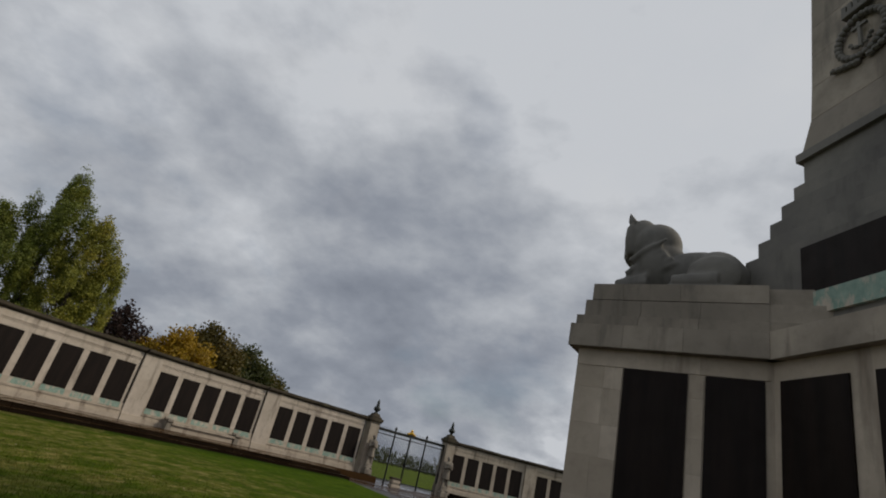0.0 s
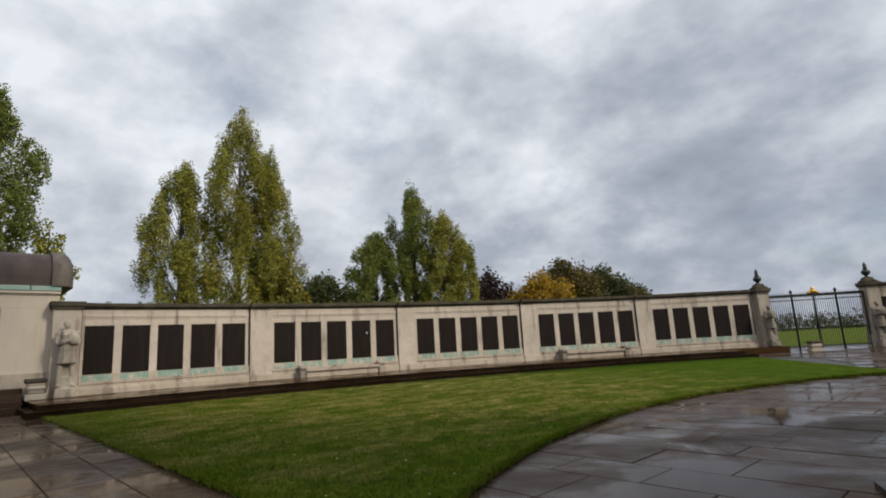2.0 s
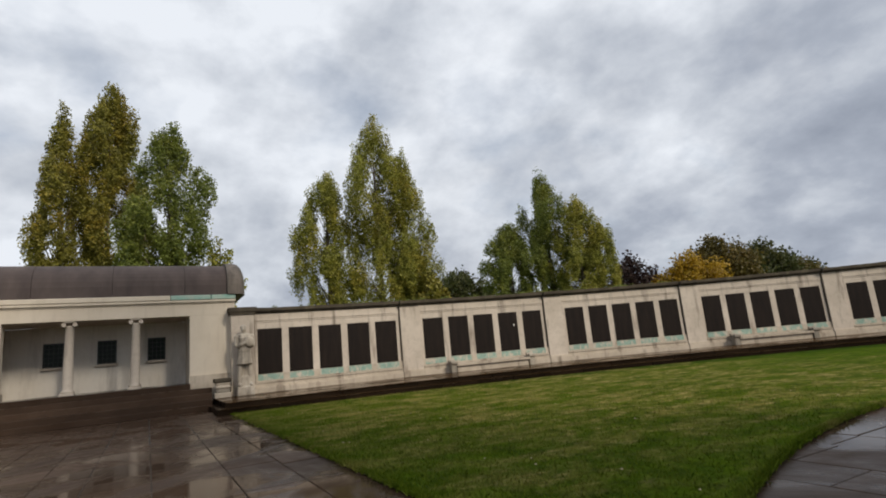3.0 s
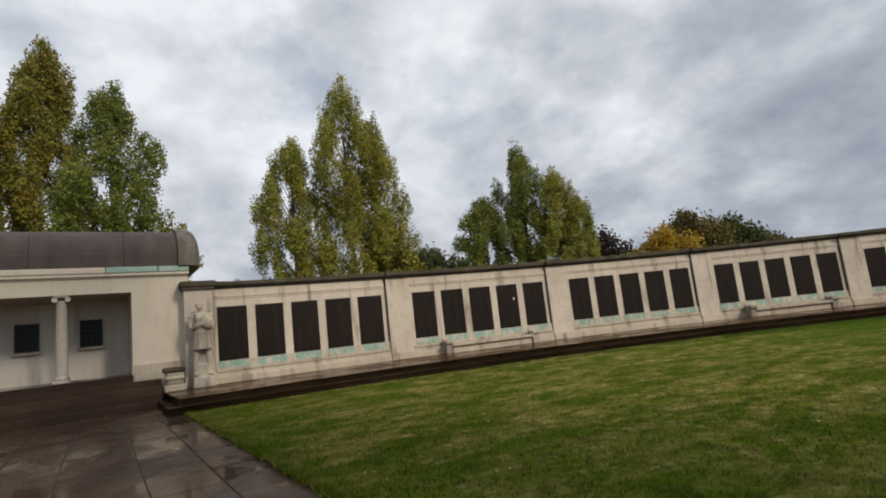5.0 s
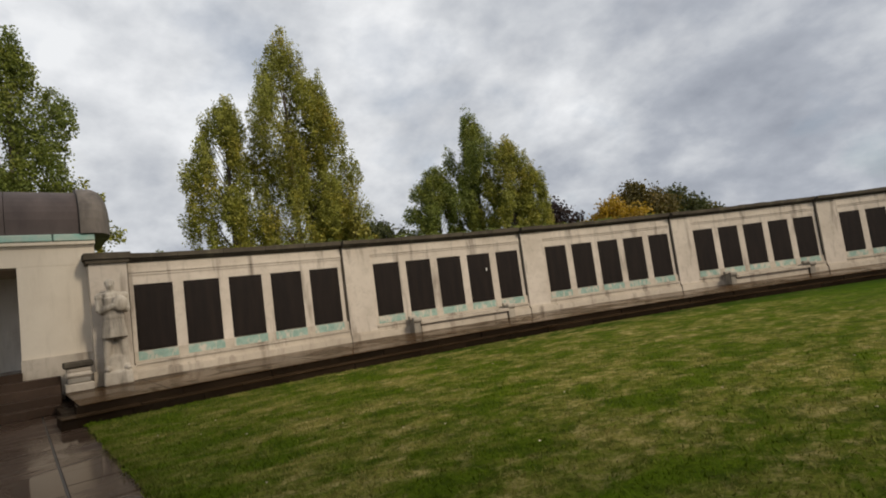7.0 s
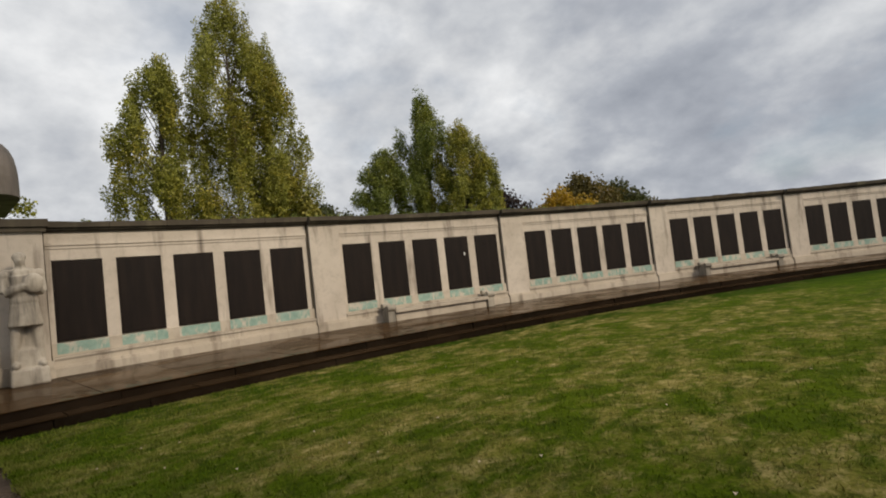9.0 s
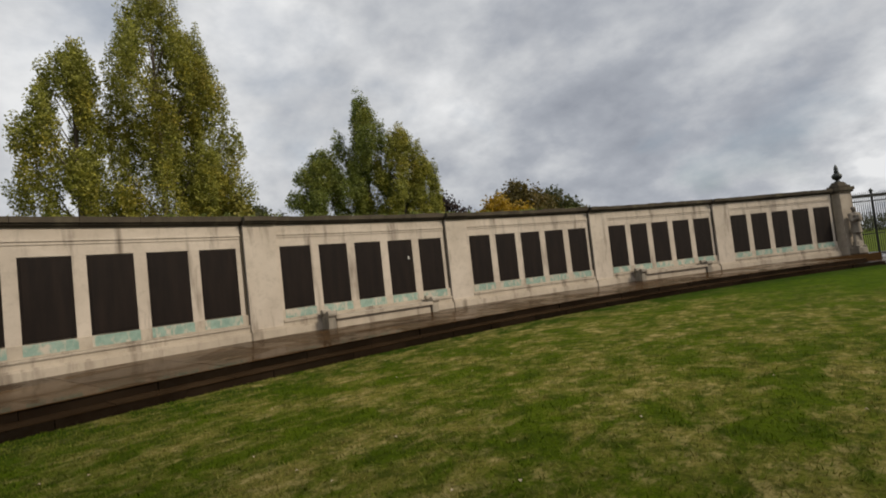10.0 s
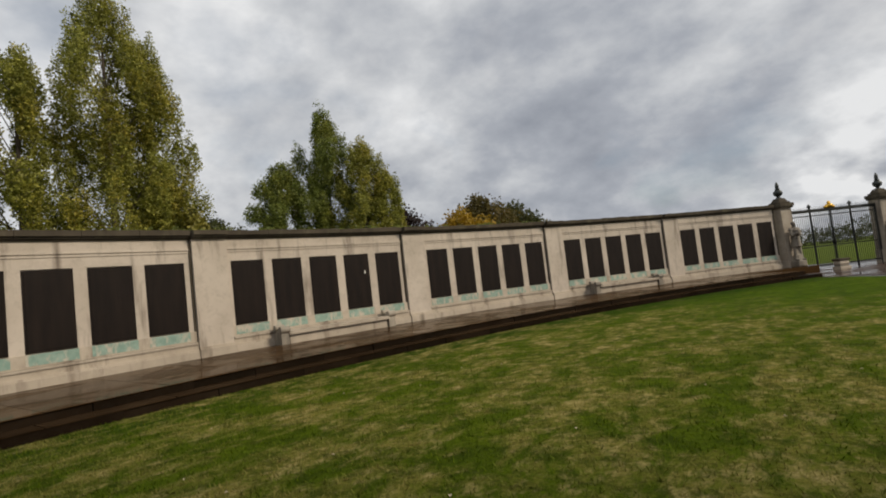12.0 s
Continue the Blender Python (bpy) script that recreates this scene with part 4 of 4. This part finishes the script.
for z0, z1, cuts in ((DISC_Z, 1.05, (-0.085, 0.72, 1.55, 2.3, 2.6)),):
    for a0, a1 in zip(cuts, cuts[1:]):
        facing(a0, a1, z0, z1, 0.08 + stones.uniform(0, 0.004))
z = 1.05
for h in (0.44, 0.55, 0.46, 0.54, 0.33):
    cut = stones.uniform(0.3, 0.5)
    facing(-0.012, cut, z, z + h, 0.012 + stones.uniform(0, 0.003))
    facing(cut, 0.70, z, z + h, 0.012 + stones.uniform(0, 0.003))
    facing(1.62, 1.81, z, z + h, 0.012 + stones.uniform(0, 0.003))
    z += h
for a0, a1 in ((-0.012, 0.9), (0.9, 1.75), (1.75, 2.6)):
    facing(a0, a1, 3.38, 3.6 + UP, 0.012 + stones.uniform(0, 0.003))
for z0, z1, o, e in ((3.6, 3.97, 0.145, 0.145), (3.97, 4.15, 0.06, 0.095), (4.15, 4.45, -0.045, 0.006), (4.45, 4.74, -0.18, -0.094)):
    c = stones.uniform(0.5, 0.9)
    for a0, a1 in ((-e - 0.004, c), (c, c + 0.85), (c + 0.85, 2.6)):
        facing(a0 + 0.001, a1 - 0.001, z0 + UP + 0.005, z1 + UP - 0.005, o + stones.uniform(0, 0.012), GREY_STONE)


# ---- reclining lion ----
def lion():
    bm = bmesh.new()
    box(bm, (2.15, 1.5, 0.14), (-0.02, 0, 0.07), 0.03)
    blob(bm, (-0.30, 0, 0.48), (0.85, 0.46, 0.41), sub=3)
    blob(bm, (-0.62, 0, 0.44), (0.48, 0.56, 0.44), sub=3)
    blob(bm, (0.42, 0, 0.62), (0.44, 0.50, 0.52), sub=3)
    blob(bm, (0.52, 0, 0.96), (0.42, 0.42, 0.44), sub=3)
    blob(bm, (0.34, 0, 0.74), (0.44, 0.40, 0.36), sub=3)
    blob(bm, (0.70, 0, 1.14), (0.31, 0.33, 0.37), sub=3)
    box(bm, (0.16, 0.40, 0.66), (0.92, 0, 1.06), 0.06)
    blob(bm, (0.90, 0, 0.86), (0.12, 0.20, 0.15))
    blob(bm, (0.42, 0, 1.03), (0.44, 0.38, 0.38), sub=3)
    for s in (-1, 1):
        limb(bm, (0.86, s * 0.24, 1.38), (0.92, s * 0.25, 1.55), 0.09, 0.02)
        limb(bm, (0.80, s * 0.42, 0.62), (0.55, s * 0.47, 0.78), 0.05, 0.05)
        limb(bm, (0.55, s * 0.47, 0.78), (0.16, s * 0.44, 0.98), 0.05, 0.03)
        blob(bm, (0.86, s * 0.30, 1.05), (0.10, 0.09, 0.30))
        limb(bm, (0.45, s * 0.36, 0.28), (1.02, s * 0.36, 0.20), 0.18, 0.13)
        blob(bm, (-0.62, s * 0.52, 0.36), (0.44, 0.17, 0.30))
        limb(bm, (-0.70, s * 0.62, 0.22), (0.02, s * 0.64, 0.20), 0.15, 0.11)
        # folds of cloth over the shoulder
        for t in range(4):
            limb(bm, (0.86 - 0.16 * t, s * 0.40, 0.42 + 0.01 * t), (0.24 - 0.09 * t, s * 0.42, 0.80 - 0.07 * t), 0.045, 0.045)
    ob = mesh_object("lion_statue", bm, DARK_STONE)
    mod = ob.modifiers.new("fused", "REMESH")
    mod.mode, mod.voxel_size, mod.use_smooth_shade = "VOXEL", 0.035, True
    return tagged(ob, "reclining carved lion of dark weathered stone on a buttress", "statue", "lions on the buttresses")


turn = math.atan2(OX.y, OX.x)
first_lion = lion()
lp = OC + OX * (S0 - 1.22)
first_lion.matrix_basis = Matrix.Translation((lp.x, lp.y, 4.74 + UP)) @ Matrix.Rotation(turn, 4, "Z") @ Matrix.Diagonal((0.97, 1.0, 1.17, 1))


# ---- trees ----
def plumes(lobes, seed, count=26, thin=0.26, tall=0.20):
    """Upright branch plumes that fill each lobe: full below, pointed above."""
    rng = random.Random(seed)
    out = []
    for x, y, z, rx, ry, rz in lobes:
        for j in range(count):
            h = -0.9 + 1.72 * (j + rng.random()) / count
            prof = (0.46 + 0.50 * (h + 0.9) / 0.80) if h < -0.1 else 0.96 * max(0.2, 1 - ((h + 0.1) / 0.98) ** 3.3)
            r = prof * rng.uniform(0.3, 1.0) if j < count * 0.88 else prof * 0.45
            an = 2.4 * j + rng.uniform(-0.5, 0.5)
            k = rng.uniform(0.7, 1.3) * (0.6 + 0.5 * prof)
            out.append((x + rx * r * math.cos(an), y + ry * r * math.sin(an), z + rz * h, rx * thin * k, ry * thin * k, rz * tall * rng.uniform(0.7, 1.15)))
    return out


def leaf_cloud(pl, count, size, seed):
    """Leaf quads gathered in small sprays within plumes (x, y, z, rx, ry, rz)."""
    rng = np.random.default_rng(seed)
    vol = np.array([l[3] * l[4] * l[5] for l in pl]) ** 0.66
    which = rng.choice(len(pl), size=count // 10, p=vol / vol.sum())
    L = np.array(pl)[which]
    d = rng.normal(size=(len(L), 3))
    d /= np.linalg.norm(d, axis=1)[:, None]
    c = L[:, :3] + d * L[:, 3:] * (rng.uniform(0.0, 1.0, len(L)) ** 0.4)[:, None] * rng.uniform(0.9, 1.12, len(L))[:, None]
    n = len(c) * 10
    p = np.repeat(c, 10, 0) + rng.uniform(-1, 1, size=(n, 3)) * size * np.array([1.3, 1.3, 1.8])
    u = rng.normal(size=(n, 3))
    u /= np.linalg.norm(u, axis=1)[:, None]
    v = np.cross(u, rng.normal(size=(n, 3)))
    v /= np.linalg.norm(v, axis=1)[:, None]
    s = (size * rng.uniform(0.6, 1.3, n))[:, None]
    q = np.stack([p - u * s * 0.5, p + v * s * 0.42, p + u * s * 0.5, p - v * s * 0.42], 1).reshape(-1, 3)
    me = bpy.data.meshes.new("crown")
    me.from_pydata(q.tolist(), [], np.arange(n * 4).reshape(-1, 4).tolist())
    return me


def tree(name, label, x, y, lobes, count, size, mat, seed, trunk=0.35, many=40, thin=0.235, tall=0.18):
    t = thing(name, label, "tree", at=Matrix.Translation((x, y, -0.06)))
    rng = random.Random(seed)
    pl = plumes(lobes, seed, many, thin, tall)
    bm = bmesh.new()
    for n, (lx, ly, lz, rx, ry, rz) in enumerate(lobes):
        base = Vector((lx * 0.4, ly * 0.4, 0.0))
        mid = Vector((lx * 0.9, ly * 0.9, max(0.5, lz - rz * 0.55)))
        topp = Vector((lx, ly, lz + rz * 0.8))
        limb(bm, base, mid, trunk, trunk * 0.6, 9)
        limb(bm, mid, topp, trunk * 0.6, 0.03, 7)
        for q in pl[n * many:(n + 1) * many]:
            e = Vector(q[:3])
            f = max(0.0, min(0.9, (e.z - 0.5 * rz * 0.5 - mid.z) / max(0.1, topp.z - mid.z)))
            limb(bm, mid.lerp(topp, f), e + Vector((0, 0, q[5] * 0.6)), trunk * 0.16 * (1.2 - f), 0.02, 5)
    part("trunk", bm, BARK, t)
    me = leaf_cloud(pl, count, size, seed)
    me.materials.append(mat)
    ob = new("crown", me)
    ob.parent = t
    return t


POPLAR = "poplar_tree"
tree(POPLAR, "very tall poplar turning yellow behind the shelter", -57.1, 0.4, [(0, 0, 17.5, 3.3, 3.3, 14.0)], 70000, 0.20, LEAF_YELLOWING, 21, many=44)
tree(POPLAR, "tall narrow olive poplar behind the shelter", -56.5, -3.8, [(0, 0.6, 15.0, 3.0, 3.0, 12.5)], 52000, 0.20, LEAF_YELLOWING, 22)
tree(POPLAR, "dark green pointed poplar behind the shelter", -50.2, 5.4, [(0, 0, 13.2, 4.0, 4.0, 11.4), (-0.6, -1.9, 9.2, 2.6, 2.6, 7.2)], 80000, 0.18, LEAF_GREEN, 23, many=44)
tree("birch_tree", "small thin-leaved tree behind the shelter", -50.5, 9.6, [(0, 0, 9.2, 1.6, 1.8, 4.2)], 2600, 0.26, LEAF_POPLAR, 24, trunk=0.15, many=14)
tree(POPLAR, "large yellow-green poplar behind the memorial wall", -40.9, 21.8, [(0, -0.5, 12.0, 3.7, 3.7, 10.8), (0.4, 1.9, 10.9, 2.3, 2.3, 8.9), (0.5, 2.4, 6.6, 2.5, 2.5, 5.2)], 170000, 0.125, LEAF_POPLAR, 25, many=44, thin=0.21, tall=0.23)
tree(POPLAR, "slender yellow-green poplar beside a larger one", -41.6, 17.0, [(0, 0, 9.4, 3.0, 3.0, 8.2)], 75000, 0.125, LEAF_POPLAR, 26, many=44, thin=0.21, tall=0.23)
tree("shrub_tree", "small golden-leaved tree behind the wall", -38.0, 24.6, [(0, 0, 4.4, 1.6, 1.6, 3.6)], 6000, 0.25, LEAF_YELLOWING, 27, trunk=0.15, many=16)
tree(POPLAR, "tall green poplar at the middle of a group", -48.1, 46.5, [(0, 0, 12.3, 3.8, 3.8, 9.8)], 70000, 0.16, LEAF_GREEN, 28, many=44, thin=0.21, tall=0.23)
tree(POPLAR, "lower green poplar at the edge of a group", -51.0, 42.6, [(0, 0, 9.0, 4.0, 4.0, 7.4)], 60000, 0.17, LEAF_GREEN, 29, many=44)
tree(POPLAR, "yellow-green spreading poplar of a group", -44.8, 48.2, [(0, 0, 10.2, 3.7, 3.7, 8.2), (1.2, 2.2, 8.4, 2.4, 2.4, 7.0)], 80000, 0.16, LEAF_POPLAR, 30, many=44, thin=0.21, tall=0.23)
ROUND = dict(many=30, thin=0.40, tall=0.36)
tree("oak_tree", "round dark green tree beyond the wall", -70.5, 46.4, [(0, 0, 7.8, 5.4, 5.4, 5.2)], 14000, 0.42, LEAF_DARK, 31, **ROUND)
tree("beech_tree", "small dark purple-leaved tree", -50.7, 62.4, [(0, 0, 6.4, 3.3, 3.3, 5.4)], 9000, 0.38, LEAF_PURPLE, 32, **ROUND)
tree("maple_tree", "broad golden autumn tree", -46.6, 69.3, [(0.4, 0.6, 6.4, 4.4, 4.4, 4.6), (-3.0, -3.0, 5.2, 2.6, 2.6, 3.6)], 18000, 0.40, LEAF_GOLD, 33, **ROUND)
tree("maple_tree", "olive-brown round tree beside a golden one", -47.2, 77.4, [(0, 0, 8.4, 4.6, 4.6, 5.6)], 15000, 0.42, LEAF_BROWN, 34, **ROUND)
tree("oak_tree", "olive-green round tree far behind the wall", -50.8, 84.0, [(0, 0, 7.4, 5.0, 5.0, 5.2)], 14000, 0.46, LEAF_BROWN, 35, **ROUND)
tree("oak_tree", "dark green round tree far behind the wall", -47.8, 89.0, [(0, 0, 7.8, 5.6, 5.6, 5.6)], 16000, 0.46, LEAF_DARK, 36, **ROUND)
tree("oak_tree", "small olive round tree far behind the wall", -46.6, 96.0, [(0, 0, 6.6, 4.0, 4.0, 4.4)], 9000, 0.48, LEAF_BROWN, 37, **ROUND)
tree("oak_tree", "small dark round tree far behind the wall", -45.4, 100.0, [(0, 0, 5.6, 2.6, 2.6, 4.4)], 6000, 0.48, LEAF_DARK, 38, **ROUND)

# far woods on the horizon
rng = random.Random(5)
far = []
for i in range(150):
    a = radians(-62 + 120 * i / 149)
    d = 260 + rng.uniform(-25, 25)
    h = rng.uniform(4.5, 7.0) + (2.5 if 0.05 < a < 0.5 else 0.0)
    far.append((d * math.sin(a), d * math.cos(a), h * 0.45, 7.0, 7.0, h * 0.6))
me = leaf_cloud(far, 130000, 0.5, 77)
me.materials.append(LEAF_DARK)
woods = tagged(new("far_woods", me), "dark line of woods on the horizon", "woods", kind="stuff")

# ---- flagstones ----
rng = random.Random(14)
slab_sizes = [0.8, 1.0, 1.2, 1.45, 1.7]
slab_mesh = {}


def slab(w, d):
    key = (round(w, 2), round(d, 2))
    if key not in slab_mesh:
        bm = bmesh.new()
        pts = [(-w / 2, -d / 2), (w / 2, -d / 2), (w / 2, d / 2), (-w / 2, d / 2)]
        lo = [bm.verts.new((x, y, -0.03)) for x, y in pts]
        mi = [bm.verts.new((x, y, -0.006)) for x, y in pts]
        hi = [bm.verts.new((x * (1 - 0.016 / w), y * (1 - 0.016 / d), 0.0)) for x, y in pts]
        for p, q in ((lo, mi), (mi, hi)):
            for i in range(4):
                bm.faces.new((p[i], p[(i + 1) % 4], q[(i + 1) % 4], q[i]))
        bm.faces.new(hi)
        me = bpy.data.meshes.new("flagstone")
        bmesh.ops.recalc_face_normals(bm, faces=bm.faces)
        bm.to_mesh(me)
        bm.free()
        me.materials.append(PAVING)
        slab_mesh[key] = me
    return slab_mesh[key]


def on_lawn(x, y):
    dx, dy = x - CX, y - CY
    if 30.9 < (TH0 - math.atan2(dy, dx) % (2 * math.pi)) * R < FAR - 0.1:
        return False
    if math.hypot(dx, dy) > R - LAWN_R - 0.3:
        return y > front_y
    inner = math.hypot(x - ARC_IN[0], y - ARC_IN[1]) > ARC_IN[2] + 0.8
    past = (x - 0.4) * (35.2 - 22.6) - (y - 22.6) * (-4.7 - 0.4) < -9
    return y > front_y + 0.6 and inner and past and x < 1


rest = []
y, row, near = -9.0, 0, 0
depths = [0.62, 0.78, 0.9, 0.7, 0.85]
while y < 44:
    d = depths[row % 5]
    x = -19.8 + rng.uniform(-0.6, 0)
    while x < 14:
        w = rng.choice(slab_sizes)
        cx, cy = x + w / 2, y + d / 2
        x += w
        if on_lawn(cx, cy) or math.hypot(cx - OC.x, cy - OC.y) < 6.5 or (cy > 30 and cx < -7.5 + (cy - 38) * 0.4 and cy < 38):
            continue
        tilt = (rng.uniform(-0.004, 0.004), rng.uniform(-0.004, 0.004))
        z = rng.uniform(-0.004, 0.002)
        if -11.5 < cx < 4.5 and 1.2 < cy < 13.5 and near < 300:
            ob = new("flagstone", slab(w - 0.010, d - 0.010))
            ob.parent = pavement
            ob.matrix_basis = Matrix.Translation((cx, cy, z)) @ Matrix.Rotation(tilt[0], 4, "X") @ Matrix.Rotation(tilt[1], 4, "Y")
            near += 1
        else:
            rest.append((cx, cy, z, w - 0.010, d - 0.010))
    y += d
    row += 1
verts, faces = [], []
for cx, cy, z, w, d in rest:
    k = len(verts)
    for zz, s in ((-0.03, 0.0), (0.0, 0.012)):
        verts += [(cx - w / 2 + s, cy - d / 2 + s, z + zz), (cx + w / 2 - s, cy - d / 2 + s, z + zz), (cx + w / 2 - s, cy + d / 2 - s, z + zz), (cx - w / 2 + s, cy + d / 2 - s, z + zz)]
    faces += [(k + 4, k + 5, k + 6, k + 7)] + [(k + i, k + (i + 1) % 4, k + 4 + (i + 1) % 4, k + 4 + i) for i in range(4)]
me = bpy.data.meshes.new("far_flagstones")
me.from_pydata(verts, [], faces)
me.materials.append(PAVING)
ob = tagged(new("far_flagstones", me), kind="stuff")
ob.parent = pavement

# ---- grass blades, moss and fallen leaves ----
g = np.random.default_rng(3)
n = 70000
bx = g.uniform(-17.0, -1.2, n)
by = front_y + 0.03 + g.beta(0.8, 1.8, n) * 10.0
keep = (np.hypot(bx - CX, by - CY) < R - LAWN_R - 0.05) & (np.hypot(bx - ARC_IN[0], by - ARC_IN[1]) > ARC_IN[2] + 0.05)
bx, by = bx[keep], by[keep]
n = len(bx)
an, h, w = g.uniform(0, 6.28, n), g.uniform(0.02, 0.05, n), g.uniform(0.004, 0.009, n)
lx, ly = g.normal(0, 0.02, n), g.normal(0, 0.02, n)
z0 = np.full(n, 0.033)
tri = np.stack([np.stack([bx - w * np.cos(an), by - w * np.sin(an), z0], 1), np.stack([bx + w * np.cos(an), by + w * np.sin(an), z0], 1), np.stack([bx + lx, by + ly, z0 + h], 1)], 1).reshape(-1, 3)
me = bpy.data.meshes.new("grass_blades")
me.from_pydata(tri.tolist(), [], np.arange(n * 3).reshape(-1, 3).tolist())
me.materials.append(BLADES)
tagged(new("grass_blades", me), "short blades of mown grass", "grass", kind="stuff")

# ragged turf overhanging the paving
n = 26000
s = g.uniform(0, 1, n)
front = s < 0.5
ex = np.where(front, -17.5 + s * 2 * 16.8, 0)
yy = front_y + (s - 0.5) * 2 * 16.0
ex = np.where(front, ex, ARC_IN[0] - np.sqrt(ARC_IN[2] ** 2 - (yy - ARC_IN[1]) ** 2)) + np.where(front, 0, g.normal(0.0, 0.03, n))
ey = np.where(front, front_y + g.normal(0.0, 0.03, n), yy)
an, h, w = g.uniform(0, 6.28, n), g.uniform(0.03, 0.07, n), g.uniform(0.006, 0.012, n)
z0 = np.full(n, 0.02)
tri = np.stack([np.stack([ex - w * np.cos(an), ey - w * np.sin(an), z0], 1), np.stack([ex + w * np.cos(an), ey + w * np.sin(an), z0], 1), np.stack([ex + g.normal(0, 0.03, n), ey + g.normal(0, 0.03, n), z0 + h], 1)], 1).reshape(-1, 3)
me = bpy.data.meshes.new("turf_edge")
me.from_pydata(tri.tolist(), [], np.arange(n * 3).reshape(-1, 3).tolist())
me.materials.append(BLADES)
tagged(new("turf_edge", me), "ragged grass along the paving edge", "grass", kind="stuff")

clumps = []
for i in range(90):
    a = g.uniform(0.0, 20.0)
    x, y = on_wall(a, g.uniform(-0.5, 0.05))
    clumps.append((x, y, TOP_Z + 0.01, 0.12, 0.12, 0.04 * g.uniform(0.5, 1.6)))
me = leaf_cloud(clumps, 5000, 0.045, 8)
me.materials.append(LEAF_GREEN)
tagged(new("moss", me), "low green moss and weeds on the coping", "moss", kind="stuff")

leaf_spots = []
for i in range(46):
    leaf_spots.append((g.uniform(-15, -1.5), front_y + 0.3 + g.uniform(0, 1) ** 1.5 * 8))
verts, faces = [], []
for x, y in leaf_spots:
    a, s = g.uniform(0, 6.28), g.uniform(0.012, 0.024)
    k = len(verts)
    for q, (u, v) in enumerate(((-1, 0), (0, -0.7), (1, 0), (0, 0.7))):
        verts.append((x + s * (u * math.cos(a) - v * math.sin(a)), y + s * (u * math.sin(a) + v * math.cos(a)), 0.07 + 0.012 * (q % 2)))
    faces.append((k, k + 1, k + 2, k + 3))
me = bpy.data.meshes.new("fallen_leaves")
me.from_pydata(verts, [], faces)
me.materials.append(simple_mat("dry_leaf", (0.45, 0.33, 0.20), (0.55, 0.48, 0.36), 30.0, 0.7))
tagged(new("fallen_leaves", me), "scattered dry leaves on the lawn", "leaves", kind="stuff")
